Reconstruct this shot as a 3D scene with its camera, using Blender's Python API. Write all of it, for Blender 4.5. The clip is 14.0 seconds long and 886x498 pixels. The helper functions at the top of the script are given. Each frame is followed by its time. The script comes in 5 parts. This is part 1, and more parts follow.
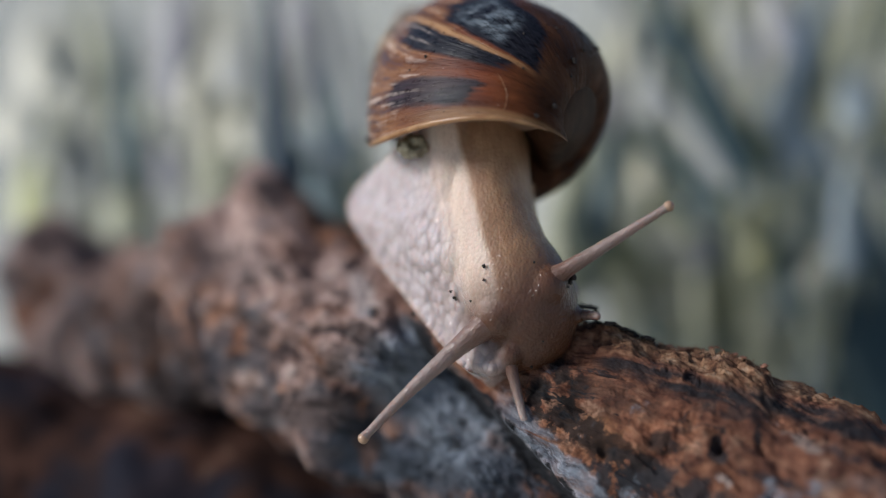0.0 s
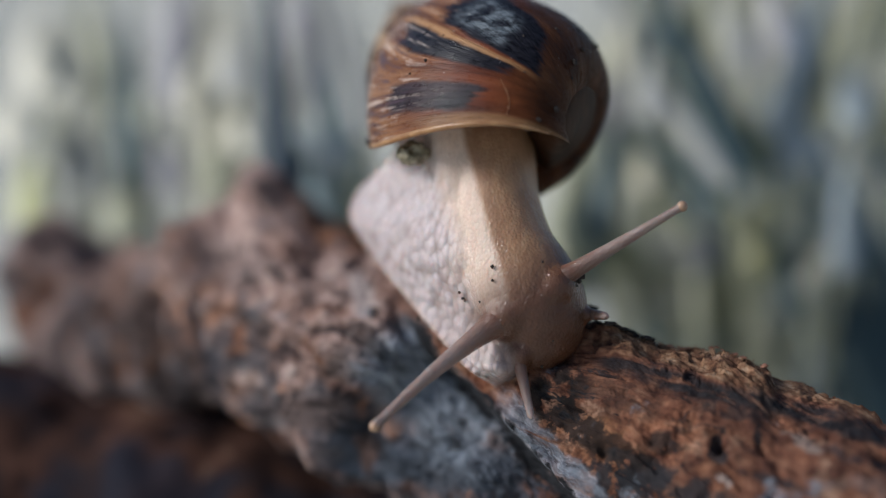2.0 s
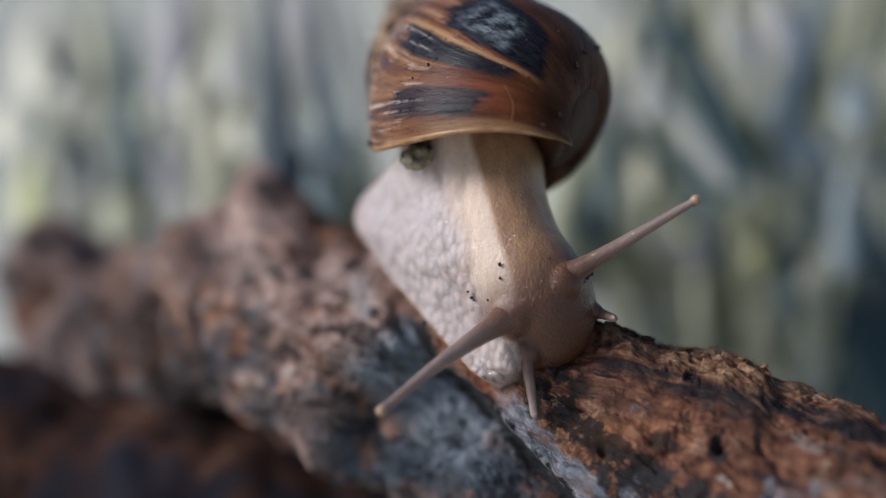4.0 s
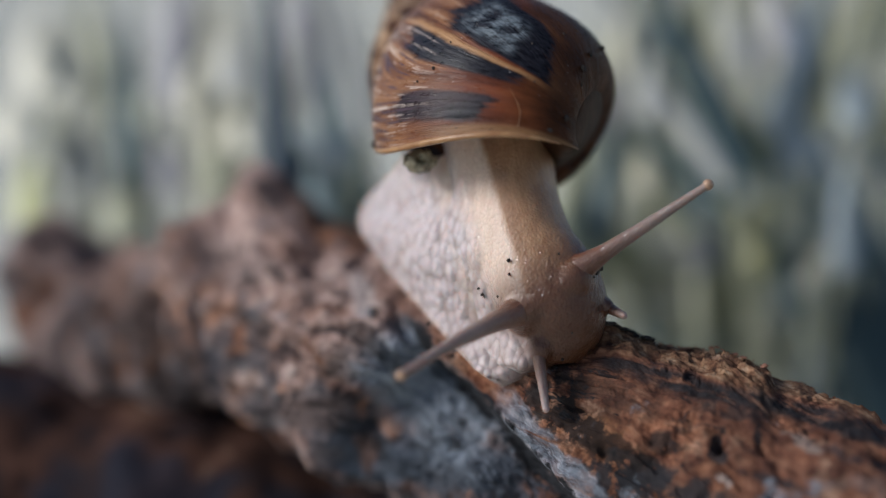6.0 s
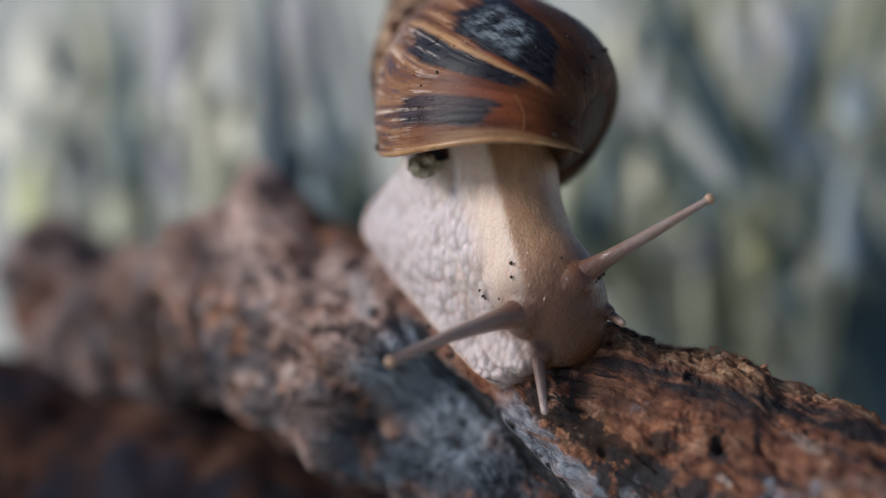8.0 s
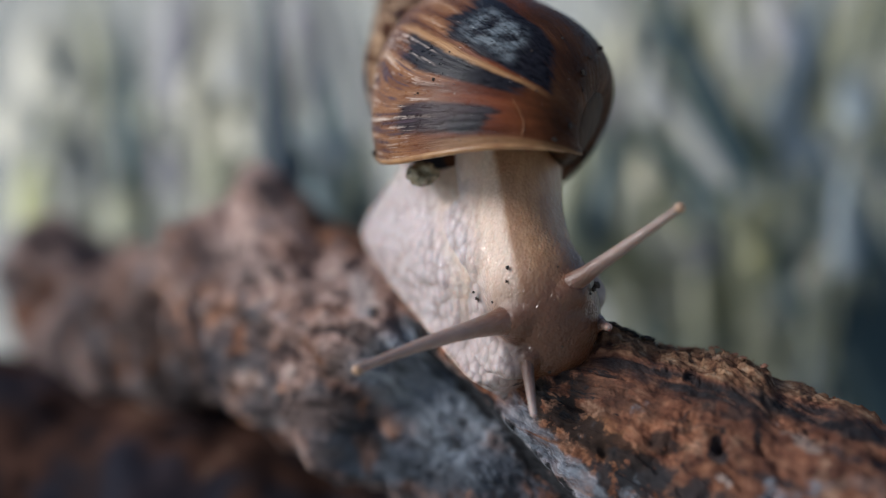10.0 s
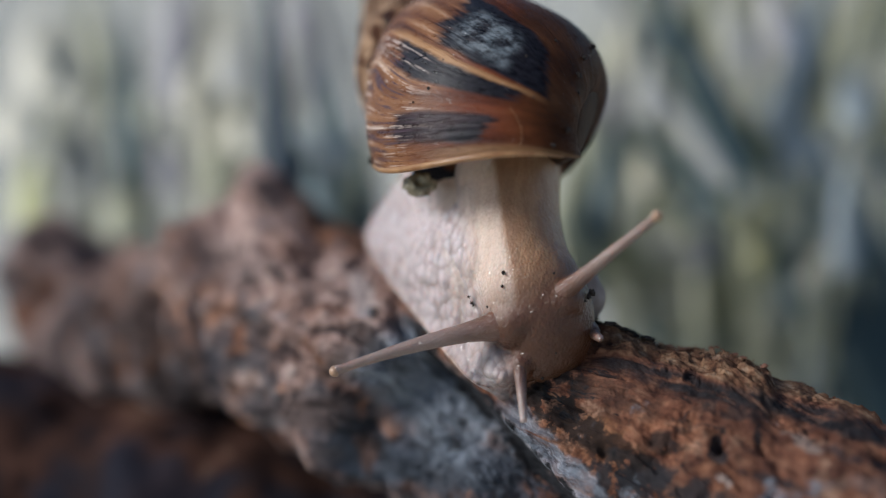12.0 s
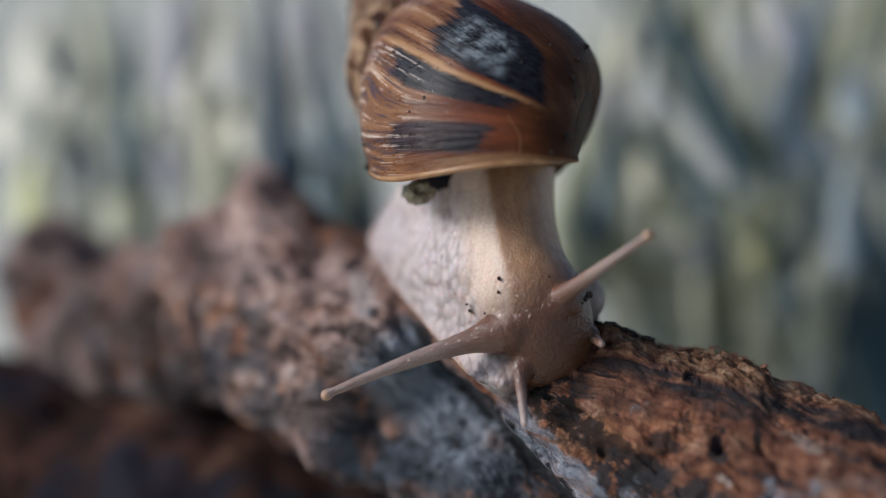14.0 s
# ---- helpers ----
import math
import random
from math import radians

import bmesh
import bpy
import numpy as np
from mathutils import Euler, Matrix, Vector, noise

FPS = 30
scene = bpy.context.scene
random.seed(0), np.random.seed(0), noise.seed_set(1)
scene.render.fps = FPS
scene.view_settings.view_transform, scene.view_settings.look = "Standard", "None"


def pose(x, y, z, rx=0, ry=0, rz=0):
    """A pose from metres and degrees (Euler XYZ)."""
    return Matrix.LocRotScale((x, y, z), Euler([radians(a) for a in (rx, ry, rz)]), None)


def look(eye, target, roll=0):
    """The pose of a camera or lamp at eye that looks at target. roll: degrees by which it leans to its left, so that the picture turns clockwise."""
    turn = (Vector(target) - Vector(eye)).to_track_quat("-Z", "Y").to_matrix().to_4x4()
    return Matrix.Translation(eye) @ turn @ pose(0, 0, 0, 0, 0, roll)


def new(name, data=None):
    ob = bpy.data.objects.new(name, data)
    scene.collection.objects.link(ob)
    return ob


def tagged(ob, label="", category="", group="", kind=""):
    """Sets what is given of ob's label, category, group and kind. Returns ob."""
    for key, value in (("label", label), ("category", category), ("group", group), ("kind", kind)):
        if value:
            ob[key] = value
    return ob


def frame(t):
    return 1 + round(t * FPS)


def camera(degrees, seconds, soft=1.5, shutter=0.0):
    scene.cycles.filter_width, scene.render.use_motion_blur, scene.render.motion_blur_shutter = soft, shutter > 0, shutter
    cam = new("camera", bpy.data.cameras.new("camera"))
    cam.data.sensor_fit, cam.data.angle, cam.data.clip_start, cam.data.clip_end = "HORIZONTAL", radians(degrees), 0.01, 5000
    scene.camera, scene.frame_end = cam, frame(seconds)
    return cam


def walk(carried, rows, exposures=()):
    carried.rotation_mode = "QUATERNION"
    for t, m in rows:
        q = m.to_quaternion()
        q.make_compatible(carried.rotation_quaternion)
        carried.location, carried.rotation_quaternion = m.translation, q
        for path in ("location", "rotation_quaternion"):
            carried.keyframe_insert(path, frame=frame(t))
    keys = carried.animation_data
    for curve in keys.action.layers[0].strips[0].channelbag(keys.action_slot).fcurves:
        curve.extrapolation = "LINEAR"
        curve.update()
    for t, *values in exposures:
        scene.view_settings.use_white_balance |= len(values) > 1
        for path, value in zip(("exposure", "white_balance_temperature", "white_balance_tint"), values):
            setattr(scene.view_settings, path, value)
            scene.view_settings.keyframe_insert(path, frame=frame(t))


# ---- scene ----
MM = 0.001
TILT = 8.0                       # the camera looks down by this much
BASE = pose(0, 0, 0.095, -TILT, 0, 0)   # the space of log and snail, at the sharp plane
FOCUS = 0.300

# ---------------------------------------------------------------- camera
cam = camera(22, 14.0, soft=1.2)
cam.data.dof.use_dof = True
cam.data.dof.focus_distance = FOCUS - 0.003
cam.data.dof.aperture_fstop = 4.4
cam.data.dof.aperture_blades = 0
EYE = BASE @ pose(0, -FOCUS, 0, 90, 0, 0)
walk(cam, [(0.0, EYE), (14.0, EYE)], exposures=[(0.0, -0.18, 6000, 10), (14.0, -0.18, 6000, 10)])

# ---------------------------------------------------------------- light
SUN_EL, SUN_AZ = 32, -104         # degrees; azimuth from +Y towards +X
world = bpy.data.worlds.new("overcast_sky")
scene.world = world
world.use_nodes = True
wn = world.node_tree
sky = wn.nodes.new("ShaderNodeTexSky")
sky.sky_type = "NISHITA"
sky.sun_disc = False
sky.sun_elevation = radians(SUN_EL)
sky.sun_rotation = radians(SUN_AZ)
wn.nodes["Background"].inputs["Strength"].default_value = 0.095
wn.links.new(sky.outputs[0], wn.nodes["Background"].inputs["Color"])
sun = new("sun", bpy.data.lights.new("sun", "SUN"))
sun.data.energy = 3.7
sun.data.angle = radians(22)
sun.data.color = (1.0, 0.95, 0.88)
_el, _az = radians(SUN_EL), radians(SUN_AZ)
sun.matrix_world = look((0, 0, 0), (-math.cos(_el) * math.sin(_az), -math.cos(_el) * math.cos(_az), -math.sin(_el)))


# ---------------------------------------------------------------- materials
class Mat:
    """A small builder round one node material."""

    def __init__(self, name, rough=0.6, spec=0.5):
        self.m = bpy.data.materials.new(name)
        self.m.use_nodes = True
        self.nt = self.m.node_tree
        self.bsdf = self.nt.nodes["Principled BSDF"]
        self.put("Roughness", rough)
        self.put("Specular IOR Level", spec)

    def node(self, kind, **props):
        n = self.nt.nodes.new(kind)
        for k, v in props.items():
            setattr(n, k, v)
        return n

    def link(self, a, b):
        self.nt.links.new(a, b)

    def put(self, socket, value):
        s = self.bsdf.inputs[socket]
        if hasattr(value, "node"):
            self.link(value, s)
        else:
            s.default_value = value

    def coords(self, scale=(1, 1, 1), which="Object", turn=(0, 0, 0)):
        tc = self.node("ShaderNodeTexCoord")
        mp = self.node("ShaderNodeMapping")
        mp.inputs["Scale"].default_value = scale
        mp.inputs["Rotation"].default_value = [radians(a) for a in turn]
        self.link(tc.outputs[which], mp.inputs["Vector"])
        return mp.outputs[0]

    def noise(self, vec, scale, detail=6, rough=0.6, distort=0.0):
        n = self.node("ShaderNodeTexNoise")
        n.inputs["Scale"].default_value = scale
        n.inputs["Detail"].default_value = detail
        n.inputs["Roughness"].default_value = rough
        n.inputs["Distortion"].default_value = distort
        if vec is not None:
            self.link(vec, n.inputs["Vector"])
        return n.outputs["Fac"]

    def voronoi(self, vec, scale, feature="F1", out="Distance", rand=1.0):
        n = self.node("ShaderNodeTexVoronoi", feature=feature)
        n.inputs["Scale"].default_value = scale
        n.inputs["Randomness"].default_value = rand
        if vec is not None:
            self.link(vec, n.inputs["Vector"])
        return n.outputs[out]

    def ramp(self, fac, *stops, ease="LINEAR"):
        n = self.node("ShaderNodeValToRGB")
        n.color_ramp.interpolation = ease
        els = n.color_ramp.elements
        while len(els) < len(stops):
            els.new(0.5)
        for e, (p, c) in zip(els, stops):
            e.position = p
            e.color = (*c, 1) if len(c) == 3 else c
        self.link(fac, n.inputs["Fac"])
        return n.outputs["Color"]

    def step(self, fac, lo, hi, a=0.0, b=1.0):
        n = self.node("ShaderNodeMapRange", interpolation_type="SMOOTHSTEP")
        for k, v in (("From Min", lo), ("From Max", hi), ("To Min", a), ("To Max", b)):
            n.inputs[k].default_value = v
        self.link(fac, n.inputs["Value"])
        return n.outputs["Result"]

    def math(self, op, a, b=0.0):
        n = self.node("ShaderNodeMath", operation=op)
        for s, v in zip(n.inputs, (a, b)):
            if hasattr(v, "node"):
                self.link(v, s)
            else:
                s.default_value = v
        return n.outputs[0]

    def mix(self, fac, a, b, blend="MIX"):
        n = self.node("ShaderNodeMix", data_type="RGBA", blend_type=blend)
        for s, v in ((n.inputs[0], fac), (n.inputs[6], a), (n.inputs[7], b)):
            if hasattr(v, "node"):
                self.link(v, s)
            else:
                s.default_value = v if isinstance(v, (int, float)) else (*v, 1)
        return n.outputs[2]

    def bump(self, height, dist, strength=1.0, under=None):
        n = self.node("ShaderNodeBump")
        n.inputs["Distance"].default_value = dist
        n.inputs["Strength"].default_value = strength
        self.link(height, n.inputs["Height"])
        if under is not None:
            self.link(under, n.inputs["Normal"])
        self.link(n.outputs[0], self.bsdf.inputs["Normal"])
        return n.outputs[0]

    def split(self, vec):
        n = self.node("ShaderNodeSeparateXYZ")
        self.link(vec, n.inputs[0])
        return n.outputs


# patches of wood and painted shade: x, z, half sizes (mm), turn, cover, colour
ROT = [
    (-65.3, -0.4, 4.7, 4.7, 0, 0.85, (0.360, 0.240, 0.205)), (-51.4, -5.3, 4.3, 5.4, 0, 0.85, (0.230, 0.148, 0.125)),
    (-46.1, -13.7, 5.3, 4.0, 0, 0.80, (0.125, 0.083, 0.073)), (-34.0, -17.8, 2.6, 3.9, 0, 0.90, (0.033, 0.037, 0.050)),
    (-26.4, -10.3, 4.3, 1.7, -28, 0.80, (0.088, 0.069, 0.065)), (-30.7, -2.4, 5.9, 4.2, 0, 0.50, (0.312, 0.237, 0.219)),
    (-39.5, 3.6, 5.2, 3.0, 0, 0.60, (0.350, 0.225, 0.188)), (-21.4, 8.6, 3.2, 2.8, -30, 0.70, (0.213, 0.106, 0.069)),
    (-17.1, 3.7, 6.4, 2.7, -35, 0.75, (0.237, 0.110, 0.060)), (-27.8, 9.3, 2.8, 2.5, 0, 0.60, (0.200, 0.125, 0.106)),
]
STAIN_AND_SHADE = [
    (-46.1, -30.1, 2.1, 2.3, 0, 0.80, (0.300, 0.280, 0.200)), (-36.3, -32.1, 2.1, 2.6, 0, 0.70, (0.280, 0.280, 0.260)),
    (-11.2, -6.5, 1.7, 4.3, 28, 0.85, (0.520, 0.440, 0.420)), (-8.6, -9.4, 1.1, 0.9, 0, 0.90, (0.020, 0.018, 0.020)),
    # the blue-black patch low down is the underside's shade, put into the colour
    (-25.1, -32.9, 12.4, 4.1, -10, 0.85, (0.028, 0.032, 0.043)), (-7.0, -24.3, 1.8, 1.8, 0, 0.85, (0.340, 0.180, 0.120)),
    (-10.8, -28.2, 1.7, 3.1, 0, 0.70, (0.300, 0.170, 0.125)), (-17.9, -22.3, 4.8, 3.2, 0, 0.60, (0.220, 0.150, 0.130)),
    (-58.5, -11.0, 3.7, 3.7, 0, 0.60, (0.160, 0.105, 0.095)), (-39.5, -18.2, 5.2, 5.2, 0, 0.60, (0.110, 0.078, 0.072)),
]
MOTTLE_AND_SHADE = [
    (-6.4, -15.9, 3.4, 4.6, 40, 0.50, (0.200, 0.210, 0.225)), (7.1, -26.3, 2.2, 1.2, 0, 0.60, (0.320, 0.190, 0.150)),
    (-1.8, -30.4, 8.2, 2.7, 0, 0.70, (0.075, 0.085, 0.105)), (-12.8, -15.6, 3.9, 3.1, 0, 0.50, (0.200, 0.165, 0.155)),
    # at x -39.5: shade of the log's underside, put into the colour
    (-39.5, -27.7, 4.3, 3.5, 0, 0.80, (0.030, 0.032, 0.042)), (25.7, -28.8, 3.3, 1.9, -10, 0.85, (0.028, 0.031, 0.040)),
    (20.5, -26.0, 2.7, 0.7, -25, 0.90, (0.016, 0.014, 0.014)), (28.3, -24.5, 2.2, 1.2, 0, 0.60, (0.050, 0.032, 0.028)),
    (42.1, -32.1, 2.5, 1.0, 0, 0.80, (0.030, 0.028, 0.032)),
]
STREAKS = [
    (36.2, -20.2, 5.2, 1.0, -8, 0.70, (0.030, 0.027, 0.030)), (45.1, -24.1, 3.0, 0.9, -25, 0.60, (0.340, 0.290, 0.260)),
    (51.8, -26.0, 6.7, 0.8, -18, 0.80, (0.040, 0.036, 0.042)), (41.0, -28.9, 5.2, 0.6, -17, 0.80, (0.035, 0.030, 0.034)),
    (19.8, -22.6, 3.3, 1.9, -20, 0.70, (0.330, 0.150, 0.070)), (53.3, -29.7, 6.0, 1.8, -15, 0.50, (0.260, 0.190, 0.170)),
    # second patch: the head's shade on the wood, put into the colour
    (35.8, -29.3, 0.9, 0.7, 0, 0.80, (0.500, 0.420, 0.380)), (13.1, -18.5, 4.5, 2.2, -30, 0.60, (0.045, 0.036, 0.034)),
]
DARK_AND_SHADE = [
    (25.4, -29.5, 5.2, 2.5, -8, 0.85, (0.028, 0.030, 0.038)),
    (32.1, -31.3, 5.2, 1.8, -8, 0.70, (0.035, 0.030, 0.033)),
    (28.3, -25.1, 3.4, 1.3, -10, 0.75, (0.030, 0.022, 0.020)),
    # shadow of the snail's head on the log, painted as a dark patch
    (16.1, -15.9, 3.7, 1.8, -30, 0.80, (0.028, 0.022, 0.022)),
    (33.9, -18.5, 6.7, 0.9, -6, 0.75, (0.022, 0.022, 0.026)),
    # dark gap of the split, its shade put into the colour
    (12.0, -28.2, 1.8, 4.5, 38, 0.90, (0.012, 0.011, 0.012)),
]
HEAD_SHADE_AND_DARK = [
    # the first two patches paint the shadow that the head casts
    (15.6, -21.6, 6.5, 3.6, -38, 0.92, (0.024, 0.018, 0.017)),
    (21.6, -25.4, 7.5, 2.6, -36, 0.85, (0.040, 0.024, 0.018)),
    # cavity beside the split, darkened in the colour for its shade
    (11.2, -27.6, 6.5, 2.6, -48, 0.95, (0.024, 0.018, 0.018)),
    (21.5, -30.6, 6.0, 3.4, -25, 0.90, (0.030, 0.031, 0.036)),
    # two more patches of painted shadow beside the head
    (22.4, -19.3, 6.5, 2.6, -12, 0.65, (0.085, 0.045, 0.032)),
    (15.3, -18.5, 4.1, 3.0, -30, 0.80, (0.030, 0.024, 0.022)),
    (24.3, -26.7, 4.5, 1.2, -15, 0.80, (0.026, 0.022, 0.022)),
    (29.5, -30.4, 6.7, 2.7, -6, 0.75, (0.034, 0.032, 0.036)),
    (16.8, -28.9, 1.3, 3.7, 42, 0.50, (0.030, 0.033, 0.040)),
    (48.1, -21.9, 8.2, 0.7, -20, 0.80, (0.035, 0.032, 0.036)),
]
SLATE = [
    (-1.0, -20.0, 8.9, 4.5, -40, 0.90, (0.400, 0.440, 0.490)),
    (-7.2, -28.9, 10.7, 4.6, 0, 0.85, (0.088, 0.115, 0.155)),
    (4.9, -28.9, 6.3, 3.7, 0, 0.85, (0.095, 0.122, 0.165)),
    (-15.4, -25.3, 6.3, 4.8, 0, 0.60, (0.100, 0.112, 0.138)),
]
WOOD_SPOTS = SLATE + ROT + STAIN_AND_SHADE + MOTTLE_AND_SHADE + STREAKS + DARK_AND_SHADE + HEAD_SHADE_AND_DARK


def wood_material():
    """Rotten wood; UV in metres: along the log, round the log. Object space holds the grey split."""
    w = Mat("rotten_wood", 0.8, 0.2)
    along = w.coords((0.16, 1, 1), "UV")
    flat = w.coords((1, 1, 1), "UV")
    plain = w.coords()
    x, y, z = w.split(plain)
    wob = w.math("MULTIPLY", w.math("SUBTRACT", w.noise(plain, 160, 5, 0.6), 0.5), 0.008)
    fibre = w.noise(along, 1300, 9, 0.68, 0.4)
    mid = w.noise(along, 330, 7, 0.65, 0.6)
    patch = w.noise(plain, 48, 5, 0.6)
    crumbly = w.noise(plain, 420, 8, 0.7)
    grain = w.noise(flat, 2400, 4, 0.65)
    tone = w.math("ADD", w.math("MULTIPLY", fibre, 0.3), w.math("MULTIPLY", crumbly, 0.7))
    brown = w.ramp(tone, (0.34, (0.046, 0.018, 0.011)), (0.45, (0.165, 0.062, 0.035)), (0.53, (0.31, 0.132, 0.073)), (0.62, (0.42, 0.215, 0.127)), (0.74, (0.58, 0.39, 0.26)))
    pinkish = w.ramp(crumbly, (0.32, (0.20, 0.128, 0.106)), (0.5, (0.48, 0.325, 0.280)), (0.66, (0.62, 0.48, 0.43)))
    grey = w.ramp(fibre, (0.3, (0.08, 0.090, 0.108)), (0.5, (0.30, 0.335, 0.385)), (0.75, (0.58, 0.615, 0.66)))
    big = w.noise(plain, 95, 4, 0.55)
    brown = w.mix(w.step(big, 0.42, 0.60), w.mix(0.5, brown, (0.055, 0.026, 0.022)), brown)
    brown = w.mix(w.step(w.noise(plain, 140, 5, 0.6), 0.54, 0.64, 0.0, 0.6), brown, w.ramp(tone, (0.36, (0.05, 0.03, 0.022)), (0.5, (0.30, 0.18, 0.12)), (0.66, (0.58, 0.42, 0.31))))
    # decayed, paler wood towards the broken end
    decay = w.step(w.math("ADD", x, w.math("MULTIPLY", wob, 2.0)), 0.004, -0.012)
    col = w.mix(w.math("MULTIPLY", decay, w.step(patch, 0.30, 0.48, 0.35, 1.0)), brown, pinkish)
    orange = w.math("MULTIPLY", decay, w.step(w.noise(plain, 75, 4, 0.6, 0.5), 0.49, 0.60, 0.0, 0.9))
    col = w.mix(orange, col, w.ramp(crumbly, (0.35, (0.10, 0.035, 0.015)), (0.6, (0.36, 0.15, 0.065))))
    # coarse mottling of rot, and blue-grey low on the face, darkened for underside shade
    blot = w.noise(plain, 190, 3, 0.55, 0.3)
    col = w.mix(w.math("MULTIPLY", decay, w.step(blot, 0.47, 0.38, 0.0, 0.65)), col, (0.10, 0.055, 0.045))
    col = w.mix(w.math("MULTIPLY", decay, w.step(blot, 0.56, 0.66, 0.0, 0.6)), col, (0.50, 0.37, 0.32))
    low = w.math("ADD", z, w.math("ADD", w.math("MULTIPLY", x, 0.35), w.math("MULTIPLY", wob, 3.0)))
    low_stain_shade = w.math("MULTIPLY", w.step(low, -0.017, -0.027), w.step(w.noise(plain, 120, 4, 0.6), 0.38, 0.52, 0.0, 0.85))
    low_stain_shade = w.math("MULTIPLY", low_stain_shade, w.step(x, 0.010, -0.002))
    col = w.mix(low_stain_shade, col, w.ramp(blot, (0.38, (0.018, 0.020, 0.027)), (0.52, (0.060, 0.064, 0.078)), (0.64, (0.17, 0.175, 0.19))))
    spot = w.math("MULTIPLY", w.step(w.noise(plain, 130, 3, 0.5, 0.4), 0.56, 0.63, 0.0, 0.9), w.step(low, -0.012, -0.022))
    col = w.mix(spot, col, w.ramp(crumbly, (0.35, (0.16, 0.06, 0.03)), (0.6, (0.45, 0.21, 0.11))))
    # single patches of rot, staining and lichen on the broken end, and painted shade
    ragged = w.step(w.noise(plain, 380, 6, 0.65), 0.52, 0.38, 0.0, 0.8)
    drift = w.node("ShaderNodeCombineXYZ")
    w.link(wob, drift.inputs[0])
    w.link(w.math("MULTIPLY", wob, -0.8), drift.inputs[2])
    drifted = w.node("ShaderNodeVectorMath", operation="ADD")
    w.link(plain, drifted.inputs[0])
    w.link(drift.outputs[0], drifted.inputs[1])
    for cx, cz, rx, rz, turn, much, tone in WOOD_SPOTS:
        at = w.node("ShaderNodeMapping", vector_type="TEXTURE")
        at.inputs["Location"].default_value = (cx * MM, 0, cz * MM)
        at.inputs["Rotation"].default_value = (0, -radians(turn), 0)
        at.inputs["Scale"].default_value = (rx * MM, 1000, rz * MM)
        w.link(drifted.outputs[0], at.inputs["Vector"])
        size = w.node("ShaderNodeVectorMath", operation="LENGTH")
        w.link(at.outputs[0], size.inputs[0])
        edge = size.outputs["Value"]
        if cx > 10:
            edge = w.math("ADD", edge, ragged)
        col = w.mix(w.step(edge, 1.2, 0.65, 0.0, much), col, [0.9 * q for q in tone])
    col = w.mix(0.35, col, w.ramp(crumbly, (0.3, (0.25, 0.25, 0.25)), (0.7, (0.75, 0.75, 0.75))), "OVERLAY")
    # grey stripped wood on both sides of the split
    across = w.math("ADD", w.math("ADD", w.math("MULTIPLY", x, 0.73), w.math("MULTIPLY", z, 0.69)), 0.0099)
    across = w.math("ADD", across, wob)
    downs = w.math("SUBTRACT", w.math("MULTIPLY", x, 0.69), w.math("MULTIPLY", z, 0.73))
    left = w.math("MULTIPLY", w.step(across, -0.0135, -0.0080), w.step(across, 0.0004, -0.0008))
    right = w.math("MULTIPLY", w.step(across, -0.0012, -0.0005), w.step(across, 0.0046, 0.0032))
    right = w.math("MULTIPLY", right, w.step(w.math("ADD", downs, wob), 0.0175, 0.0215, 0.0, 0.72))
    lim = w.math("MULTIPLY", w.step(downs, 0.0, 0.006), w.step(w.math("ADD", downs, w.math("MULTIPLY", wob, 1.5)), 0.027, 0.020))
    greyness = w.math("MAXIMUM", w.math("MULTIPLY", left, lim), w.math("MULTIPLY", right, w.step(downs, 0.040, 0.036)))
    thread = w.node("ShaderNodeCombineXYZ")
    w.link(w.math("MULTIPLY", downs, 150.0), thread.inputs[0])
    w.link(w.math("MULTIPLY", across, 1500.0), thread.inputs[1])
    threads = w.noise(thread.outputs[0], 1.0, 6, 0.65, 0.3)
    grey = w.mix(0.75, grey, w.ramp(threads, (0.36, (0.035, 0.043, 0.058)), (0.50, (0.200, 0.232, 0.285)), (0.66, (0.46, 0.51, 0.58))))
    greyness = w.math("MULTIPLY", greyness, w.step(mid, 0.30, 0.44))
    stray = w.step(w.noise(plain, 110, 6, 0.62), 0.60, 0.68)
    greyness = w.math("MAXIMUM", greyness, w.math("MULTIPLY", stray, 0.7))
    col = w.mix(greyness, col, grey)
    # navy shade low down left of the split, put into the colour
    navy_shade = w.math("MULTIPLY", w.step(w.math("ADD", downs, w.math("MULTIPLY", wob, 1.5)), 0.0205, 0.027), w.step(w.math("ADD", across, wob), -0.001, -0.004))
    col = w.mix(w.math("MULTIPLY", navy_shade, w.step(w.noise(plain, 300, 6, 0.65), 0.36, 0.52, 0.3, 0.95)), col, w.ramp(threads, (0.36, (0.012, 0.015, 0.020)), (0.52, (0.045, 0.055, 0.074)), (0.68, (0.15, 0.17, 0.205))))
    # the split's near-black inside: shade put into the colour
    split = w.math("MULTIPLY", w.step(across, -0.0022, -0.0014), w.step(across, 0.0006, -0.0002))
    split = w.math("MULTIPLY", split, w.math("MULTIPLY", w.step(downs, 0.0, 0.006), w.step(downs, 0.044, 0.038)))
    # a dark streak along the upper face, then stray streaks and pits
    band = w.math("ADD", w.math("ADD", w.math("MULTIPLY", x, 0.253), w.math("MULTIPLY", z, 0.967)), w.math("MULTIPLY", wob, 0.45))
    band = w.math("ADD", band, 0.0082)
    crust = w.math("MULTIPLY", w.step(band, 0.0004, 0.0018), w.step(x, 0.017, 0.023))
